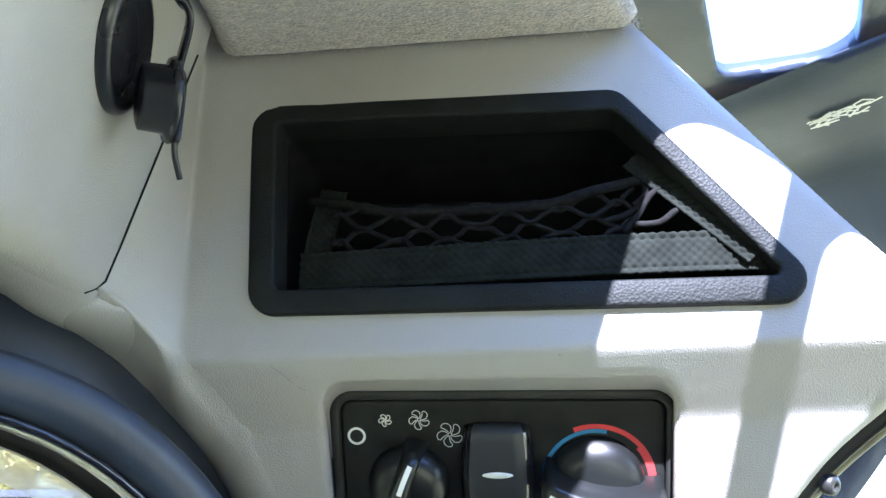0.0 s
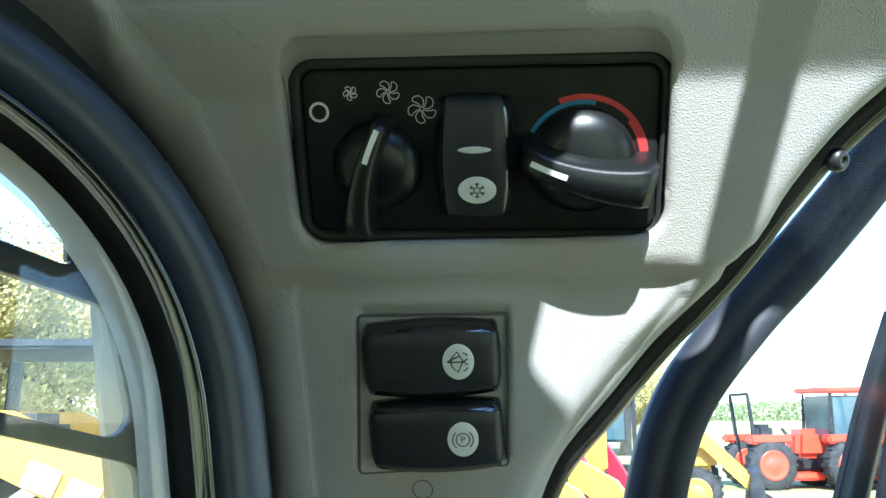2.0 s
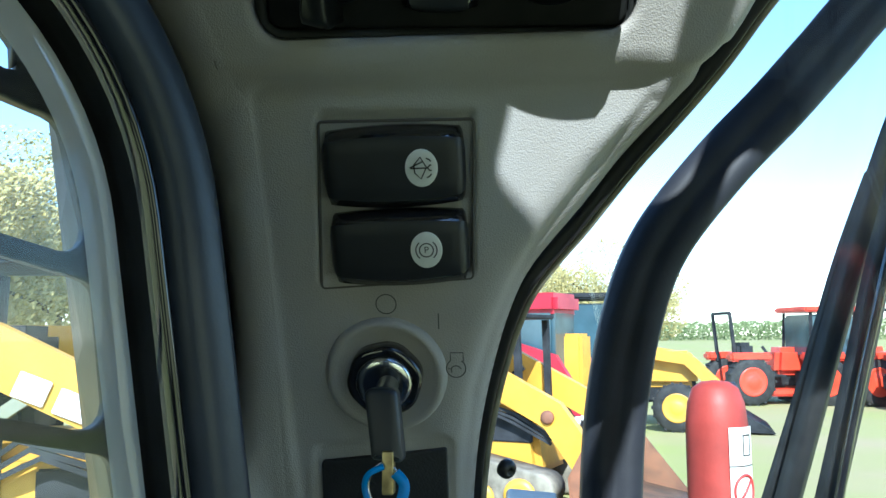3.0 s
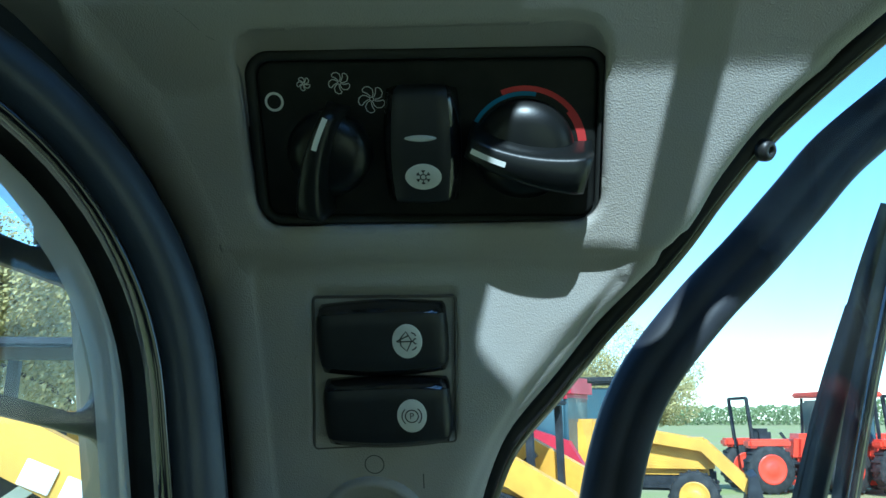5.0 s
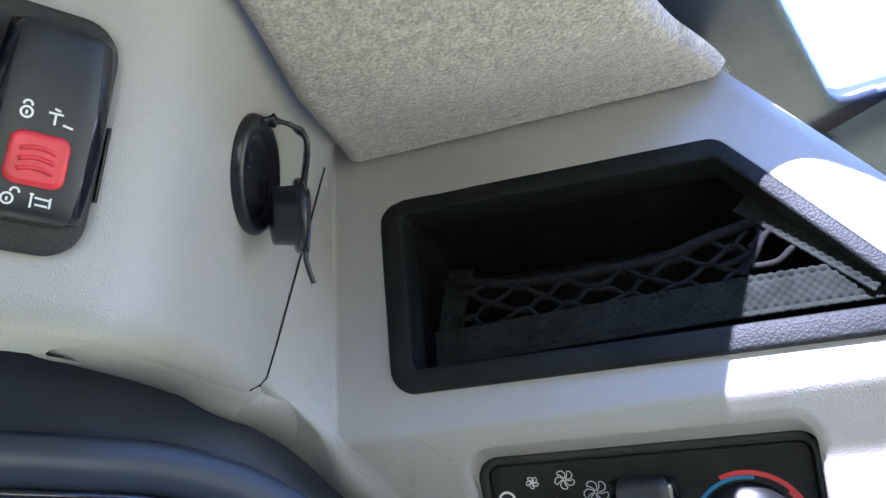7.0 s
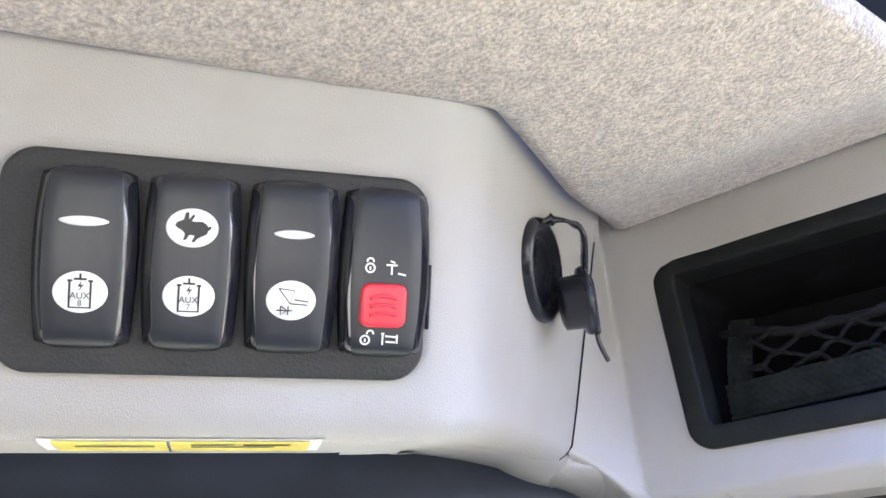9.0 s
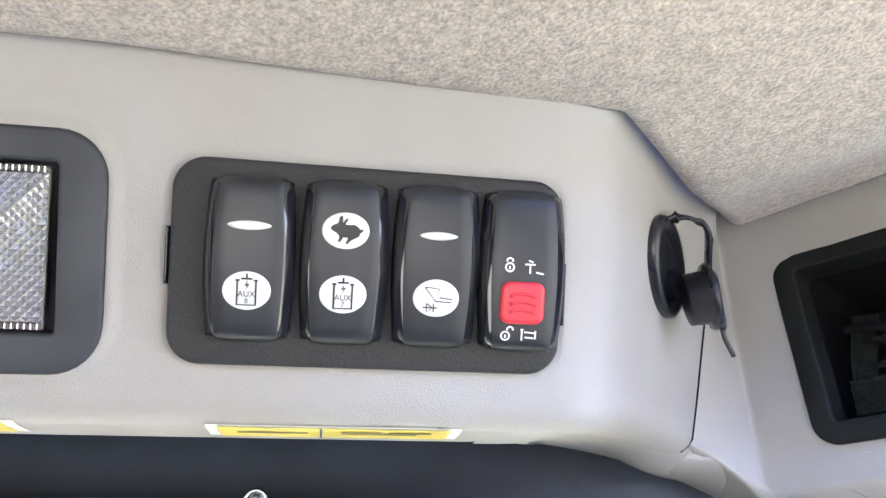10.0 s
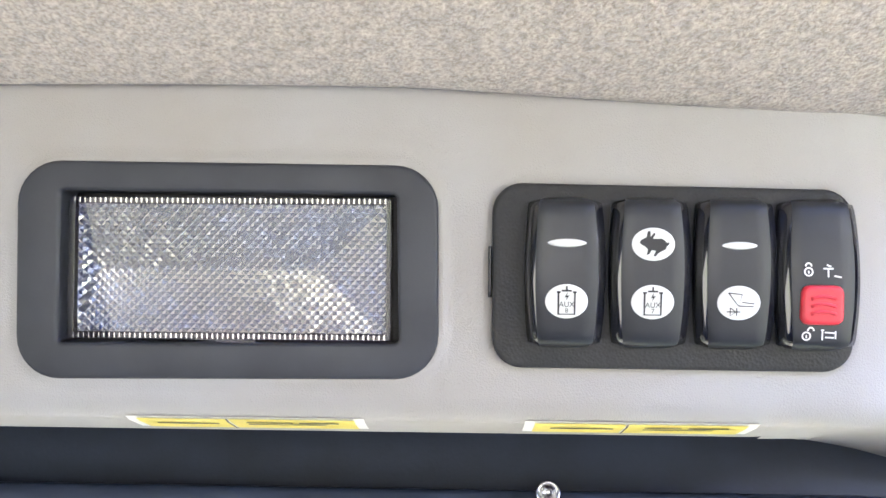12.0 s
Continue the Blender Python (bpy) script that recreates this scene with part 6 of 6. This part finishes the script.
def track_loader(at, turn, label, bucket=None, cab=True, scale=1.0):
    """A compact track loader; x is its front."""
    m = Matrix.Translation(at) @ Matrix.Rotation(radians(turn), 4, "Z") @ Matrix.Scale(scale, 4)
    root = holder("track_loader", label, "loader", at=at, group="parked loaders")
    for s in (-1, 1):
        loop = rounded([(-0.95, 0.02), (0.85, 0.02), (1.05, 0.42), (-0.55, 0.72), (-1.1, 0.5)], 0.2, 6)
        mt = m @ pose(0, s * 0.72, 0, 90, 0, 0)
        tr = slab("track", loop, -0.18, 0.18, mt, DUST, edge=0.03, label="dusty rubber track")
        hold(root, tr)
        for wx, wz, wr in ((-0.6, 0.22, 0.16), (-0.2, 0.2, 0.14), (0.2, 0.2, 0.14), (0.62, 0.24, 0.17)):
            ro_ = lathe("roller", [(wr, 0.17), (wr, 0.21), (wr * 0.6, 0.22), (0.01, 0.22)], m @ pose(wx, s * 0.72, wz, 90 if s < 0 else -90, 0, 0), YEL, None, 20)
            hold(root, ro_)
            ro_.parent = tr
            ro_.matrix_parent_inverse = Matrix()
    block("body", (1.9, 1.0, 0.75), (-0.25, 0, 0.75), m, YEL, root, 0.08, taper=0.9, label="yellow engine housing")
    block("rear_door", (0.10, 0.9, 0.6), (-1.22, 0, 0.85), m, DARK, root, 0.04, label="dark rear grille")
    for s in (-1, 1):
        beam("boom_arm", [(-1.05, s * 0.66, 0.95), (-0.9, s * 0.66, 1.62), (-0.2, s * 0.66, 1.58), (0.9, s * 0.66, 1.02), (1.25, s * 0.66, 0.55)], 0.12, 0.30, m, YEL, root, label="yellow lift arm")
        beam("lift_ram", [(-0.75, s * 0.60, 0.85), (0.1, s * 0.60, 1.45)], 0.07, 0.07, m, CHROME, root, label="bright hydraulic ram")
        block("side_panel", (0.7, 0.05, 0.55), (-0.75, s * 0.53, 1.15), m, YEL, root, 0.03)
        block("decal", (0.34, 0.012, 0.20), (-0.7, s * 0.735, 1.50), m, DECAL, root, 0.003, label="white safety decal")
        block("decal", (0.30, 0.012, 0.13), (-0.55, s * 0.565, 1.10), m, DARK, root, 0.003, label="dark safety decal")
        for x, z, w_, h_, mt in ((0.02, 1.40, 0.15, 0.12, DECAL), (0.20, 1.32, 0.15, 0.12, DECAL), (-0.45, 1.58, 0.10, 0.05, DARK)):
            block("decal", (w_, 0.012, h_), (x, s * 0.728, z), m, mt, root, 0.003, (0, 22, 0), label="square safety decal")
        block("recess", (0.62, 0.04, 0.30), (0.30, s * 0.505, 0.86), m, DARK, root, 0.02, label="dark opening in the housing")
        block("recess", (0.26, 0.04, 0.34), (-0.30, s * 0.505, 1.02), m, DARK, root, 0.02, label="dark opening in the housing")
        for k in range(3):
            beam("hose", [(-0.35 + 0.06 * k, s * 0.60, 0.95), (-0.05 + 0.05 * k, s * 0.64, 1.16 - 0.04 * k), (0.45, s * 0.62, 1.02 - 0.05 * k), (0.85, s * 0.60, 0.80 - 0.04 * k)], 0.03, 0.03, m, DARK, root, label="black hydraulic hose")
        for x, z in ((-1.0, 1.0), (-0.88, 1.56), (0.86, 1.0), (-0.72, 0.86)):
            pin = lathe("pivot_pin", [(0.07, 0.0), (0.07, 0.03), (0.05, 0.05), (0.01, 0.05)], m @ pose(x, s * 0.72, z, 90 if s < 0 else -90, 0, 0), RUST, None, 16)
            hold(root, pin)
    if cab:
        for x in (-0.55, 0.45):
            for s in (-1, 1):
                beam("cab_post", [(x, s * 0.45, 1.1), (x * 0.95, s * 0.45, 2.0)], 0.07, 0.07, m, DARK, root)
        block("cab_roof", (1.15, 1.0, 0.05), (-0.05, 0, 2.03), m, DARK, root, 0.02, label="black cab roof")
        block("seat", (0.35, 0.5, 0.6), (-0.3, 0, 1.4), m, DARK, root, 0.06, label="black seat")
    for i, (x, z, r_) in enumerate(((0.55, 0.95, 0.05), (0.75, 0.85, 0.05))):
        lamp = lathe("lamp", [(r_, 0), (r_, 0.05), (0.01, 0.06)], m @ pose(x, 0.5, z, 0, 90, 0), LENS, None, 16)
        hold(root, lamp)
    if bucket:
        loop = [(1.15, 0.05), (1.95, 0.02), (1.98, 0.06), (1.42, 0.16), (1.22, 0.42), (1.38, 0.75), (1.30, 0.78), (1.12, 0.45)]
        bk = slab("bucket", loop, -0.92, 0.92, m @ pose(0, 0, 0, 90, 0, 0), bucket, edge=0.01, label="rusty steel bucket")
        hold(root, bk)
        for s in (-0.92, 0.92):
            hold(root, slab("bucket_side", [(1.2, 0.05), (1.95, 0.04), (1.36, 0.76), (1.14, 0.45)], s - 0.01, s + 0.01, m @ pose(0, 0, 0, 90, 0, 0), bucket, edge=0.004))
    return root


def tractor(at, turn, label, cab=False, loader=False, scale=1.0):
    """A compact tractor; x is its front."""
    m = Matrix.Translation(at) @ Matrix.Rotation(radians(turn), 4, "Z") @ Matrix.Scale(scale, 4)
    root = holder("tractor", label, "tractor", at=at, group="parked tractors")
    for s in (-1, 1):
        wheel(m, (-0.6, s * 0.68, 0.55), 0.55, 0.34, root, ORANGE)
        wheel(m, (1.05, s * 0.62, 0.36), 0.36, 0.22, root, ORANGE)
        block("mudguard", (1.00, 0.36, 0.20), (-0.60, s * 0.66, 1.12), m, ORANGE, root, 0.05, label="orange-red mudguard")
    block("bonnet", (1.25, 0.70, 0.66), (0.82, 0, 1.00), m, ORANGE, root, 0.12, taper=0.88, label="orange-red bonnet")
    block("chassis", (2.2, 0.34, 0.35), (0.25, 0, 0.58), m, DARK, root, 0.04)
    block("grille", (0.05, 0.5, 0.4), (1.44, 0, 0.92), m, DARK, root, 0.02)
    block("floor_plate", (0.7, 1.0, 0.06), (0.05, 0, 0.66), m, DARK, root, 0.02)
    block("seat", (0.4, 0.45, 0.5), (-0.45, 0, 1.2), m, DARK, root, 0.08)
    beam("steering_column", [(0.3, 0, 1.0), (0.05, 0, 1.35)], 0.06, 0.06, m, DARK, root)
    if cab:
        for x in (-0.85, 0.35):
            for s in (-1, 1):
                beam("cab_post", [(x, s * 0.6, 0.9), (x * 0.94, s * 0.56, 2.15)], 0.07, 0.07, m, DARK, root)
        block("cab_roof", (1.5, 1.35, 0.13), (-0.25, 0, 2.22), m, ORANGE, root, 0.06, label="orange-red cab roof")
        block("cab_window", (1.15, 1.12, 1.0), (-0.25, 0, 1.6), m, CABGLASS, root, 0.05, label="dark tinted cab glass")
    else:
        for s in (-1, 1):
            beam("roll_bar", [(-0.85, s * 0.5, 1.0), (-0.95, s * 0.5, 2.15)], 0.06, 0.08, m, DARK, root)
        beam("roll_bar", [(-0.95, -0.5, 2.15), (-0.95, 0.5, 2.15)], 0.06, 0.08, m, DARK, root)
    block("mower_deck", (0.9, 1.4, 0.16), (0.25, 0, 0.28), m, ORANGE, root, 0.05, label="orange-red mower deck")
    if loader:
        for s in (-1, 1):
            beam("loader_arm", [(0.2, s * 0.5, 1.25), (1.2, s * 0.52, 1.15), (1.9, s * 0.52, 0.5)], 0.09, 0.16, m, ORANGE, root)
        hold(root, slab("loader_bucket", [(1.85, 0.05), (2.45, 0.03), (2.05, 0.25), (2.0, 0.62), (1.9, 0.6)], -0.8, 0.8, m @ pose(0, 0, 0, 90, 0, 0), DARK, edge=0.01))
    return root


def backhoe(at, turn, label):
    m = Matrix.Translation(at) @ Matrix.Rotation(radians(turn), 4, "Z")
    root = holder("backhoe_loader", label, "loader", at=at)
    for s in (-1, 1):
        wheel(m, (-0.9, s * 0.85, 0.62), 0.62, 0.4, root, YEL)
        wheel(m, (1.3, s * 0.85, 0.45), 0.45, 0.3, root, YEL)
        for x in (-1.2, 0.1):
            beam("cab_post", [(x, s * 0.6, 1.1), (x, s * 0.58, 2.55)], 0.09, 0.09, m, DARK, root)
        beam("loader_arm", [(0.3, s * 0.62, 1.55), (1.5, s * 0.62, 1.35), (2.3, s * 0.62, 0.55)], 0.12, 0.22, m, YEL, root, label="yellow loader arm")
    block("bonnet", (1.5, 0.9, 0.7), (0.95, 0, 1.15), m, YEL, root, 0.12, taper=0.9, label="yellow bonnet")
    block("chassis", (3.2, 0.6, 0.4), (0.1, 0, 0.7), m, DARK, root, 0.05)
    block("cab_roof", (1.6, 1.4, 0.12), (-0.55, 0, 2.6), m, DARK, root, 0.05)
    block("cab_window", (1.2, 1.14, 1.1), (-0.55, 0, 1.9), m, CABGLASS, root, 0.05, label="dark tinted cab glass")
    hold(root, slab("bucket", [(2.15, 0.05), (3.0, 0.03), (2.5, 0.35), (2.4, 0.85), (2.25, 0.8)], -1.1, 1.1, m @ pose(0, 0, 0, 90, 0, 0), DARK, edge=0.01, label="dark steel loader bucket"))
    return root


track_loader(spot(-22.8, 5.6), 8, "yellow compact track loader parked on the grass", scale=1.12)
track_loader(spot(4.6, 9.6), -28, "yellow compact track loader with rusty bucket", bucket=RUST)
backhoe(spot(12.2, 17.5), -18, "yellow backhoe loader with dark cab glass")
tractor(spot(21.6, 24.0), 4, "orange-red tractor with roll bar and mower deck", scale=1.1)
tractor(spot(25.6, 24.5), 8, "orange-red tractor with glazed cab", cab=True, scale=1.1)
tractor(spot(30.4, 23.5), 12, "orange-red tractor with front loader", loader=True, scale=1.1)


def telehandler(at, turn):
    m = Matrix.Translation(at) @ Matrix.Rotation(radians(turn), 4, "Z")
    root = holder("skid_loader", "red skid loader with yellow lift arms behind", "loader", at=at)
    for s in (-1, 1):
        for x in (-0.5, 0.5):
            wheel(m, (x, s * 0.7, 0.42), 0.42, 0.28, root, DECAL)
        beam("lift_arm", [(-0.9, s * 0.72, 1.0), (-0.7, s * 0.72, 1.8), (0.6, s * 0.72, 1.4), (1.1, s * 0.72, 0.6)], 0.12, 0.26, m, CRIMSON, root)
    block("body", (1.7, 1.1, 0.8), (-0.2, 0, 0.85), m, CRIMSON, root, 0.08)
    block("cab", (1.1, 1.0, 1.0), (0.0, 0, 1.75), m, CABGLASS, root, 0.06)
    block("cab_roof", (1.25, 1.15, 0.35), (0.0, 0, 2.35), m, CRIMSON, root, 0.08, label="crimson cab roof")
    block("lift_frame", (0.5, 0.5, 0.9), (0.6, 0.2, 1.4), m, YEL, root, 0.05)


telehandler(spot(7.2, 14.5), -30)

LEAF = {}


def leaf_material(name, colour, second):
    """Leaves that let some of the sun through."""
    m, n, l, p = nodes_of("leaves_" + name)
    co, mix = n.new("ShaderNodeNewGeometry"), n.new("ShaderNodeMix")
    mix.data_type = "RGBA"
    mix.inputs["A"].default_value, mix.inputs["B"].default_value = (*colour, 1), (*second, 1)
    l.new(co.outputs["Random Per Island"], mix.inputs["Factor"])
    l.new(mix.outputs["Result"], p.inputs["Base Color"])
    p.inputs["Roughness"].default_value = 0.7
    tl, ms = n.new("ShaderNodeBsdfTranslucent"), n.new("ShaderNodeMixShader")
    l.new(mix.outputs["Result"], tl.inputs[0])
    ms.inputs[0].default_value = 0.22
    l.new(p.outputs[0], ms.inputs[1])
    l.new(tl.outputs[0], ms.inputs[2])
    l.new(ms.outputs[0], n["Material Output"].inputs["Surface"])
    return m


for nm, col, t2 in (("green", (0.32, 0.30, 0.12), (0.46, 0.40, 0.19)), ("autumn", (0.50, 0.41, 0.16), (0.33, 0.29, 0.11)), ("hedge", (0.15, 0.20, 0.07), (0.21, 0.25, 0.10))):
    LEAF[nm] = leaf_material(nm, col, t2)


def tree(at, height, spread, leaves, seed, name="tree", label="broad tree with autumn foliage", base=0.25):
    rnd = random.Random(seed)
    root = holder(name, label, "tree", at=at, group="trees")
    verts, faces = [], []

    def limb(a, b, r0, r1):
        d = (b - a).normalized()
        x = d.orthogonal().normalized()
        y = d.cross(x)
        k = len(verts)
        for p, r in ((a, r0), (a.lerp(b, 0.5) + x * r0 * 0.6, (r0 + r1) / 2), (b, r1)):
            for i in range(7):
                q = 2 * math.pi * i / 7
                verts.append(p + (x * math.cos(q) + y * math.sin(q)) * r)
        for s in range(2):
            for i in range(7):
                j = (i + 1) % 7
                faces.append((k + s * 7 + i, k + s * 7 + j, k + s * 7 + 7 + j, k + s * 7 + 7 + i))
    top = at + Vector((0, 0, height * 0.55))
    limb(Vector(at), top, height * 0.035, height * 0.018)
    tips = []
    for i in range(11):
        a = 2 * math.pi * i / 11 + rnd.uniform(-0.3, 0.3)
        z0 = rnd.uniform(0.28, 0.55)
        s = at + Vector((0, 0, height * z0))
        e = at + Vector((math.cos(a) * spread * rnd.uniform(0.4, 0.85), math.sin(a) * spread * rnd.uniform(0.4, 0.85), height * rnd.uniform(0.30, 0.9)))
        limb(s, e, height * 0.014, height * 0.005)
        tips += [e, s.lerp(e, 0.6)]
    tips.append(at + Vector((0, 0, height * 0.85)))
    hold(root, thing("trunk", verts, faces, BARK, None, label="tapered trunk and limbs"))
    lv, lf = [], []
    size = height * 0.0082
    for c in tips:
        cr = spread * rnd.uniform(0.28, 0.42)
        for _ in range(leaves // len(tips)):
            while True:
                o = Vector((rnd.uniform(-1, 1), rnd.uniform(-1, 1), rnd.uniform(-1, 1)))
                if o.length < 1:
                    break
            o = o.normalized() * o.length ** 0.5
            p = c + Vector((o.x * cr, o.y * cr, o.z * cr * 0.75))
            if p.z > at.z + height or p.z < at.z + height * base * 0.6:
                continue
            n = (Vector((rnd.gauss(0, 1), rnd.gauss(0, 1), rnd.gauss(0.2, 1))) + SUN_TO * 1.3).normalized()
            x = n.orthogonal().normalized()
            y = n.cross(x)
            k = len(lv)
            s1, s2 = size * rnd.uniform(0.6, 1.4), size * rnd.uniform(0.4, 0.9)
            lv += [p - x * s1, p + y * s2, p + x * s1, p - y * s2]
            lf.append((k, k + 1, k + 2, k + 3))
    hold(root, thing("crown", lv, lf, leaves_mat, None, smooth=False, label="uneven crown of small leaves"))
    return root


for az, dist, h, sp, mat_, seed in ((-31, 26, 8.5, 4.5, "autumn", 1), (-24, 30, 7.8, 4.2, "green", 2), (-18, 36, 8.0, 4.4, "autumn", 3), (-38, 30, 9.0, 4.8, "green", 4), (-46, 28, 8.6, 4.6, "autumn", 5), (-54, 30, 8.8, 4.6, "green", 6), (12, 42, 6.6, 4.0, "autumn", 7), (8.2, 48, 6.2, 3.6, "green", 8)):
    leaves_mat = LEAF[mat_]
    tree(spot(az, dist), h, sp, 44000, seed, label="broad tree with yellow-green autumn foliage" if mat_ == "autumn" else "broad tree with dull green foliage")

rnd = random.Random(9)
hv, hf = [], []
for _ in range(80000):
    az = rnd.uniform(-70, 75)
    dist = 265 + rnd.uniform(-6, 14)
    top = 5.4 + 1.2 * noise.noise(Vector((az * 0.35, 0, 0))) + 0.9 * noise.noise(Vector((az * 2.1, 3, 0))) + (0.22 * max(0, az - 22))
    p = spot(az, dist) + Vector((0, 0, rnd.uniform(0, 1) ** 0.8 * top))
    n = (Vector((rnd.gauss(0, 1), rnd.gauss(0, 1), rnd.gauss(0, 0.7))) + SUN_TO).normalized()
    x = n.orthogonal().normalized()
    y = n.cross(x)
    k = len(hv)
    s1 = rnd.uniform(0.22, 0.50)
    hv += [p - x * s1, p + y * s1 * 0.7, p + x * s1, p - y * s1 * 0.7]
    hf.append((k, k + 1, k + 2, k + 3))
thing("hedgerow", hv, hf, LEAF["hedge"], smooth=False, label="long dark green hedgerow along the far field edge", category="hedge", kind="stuff")
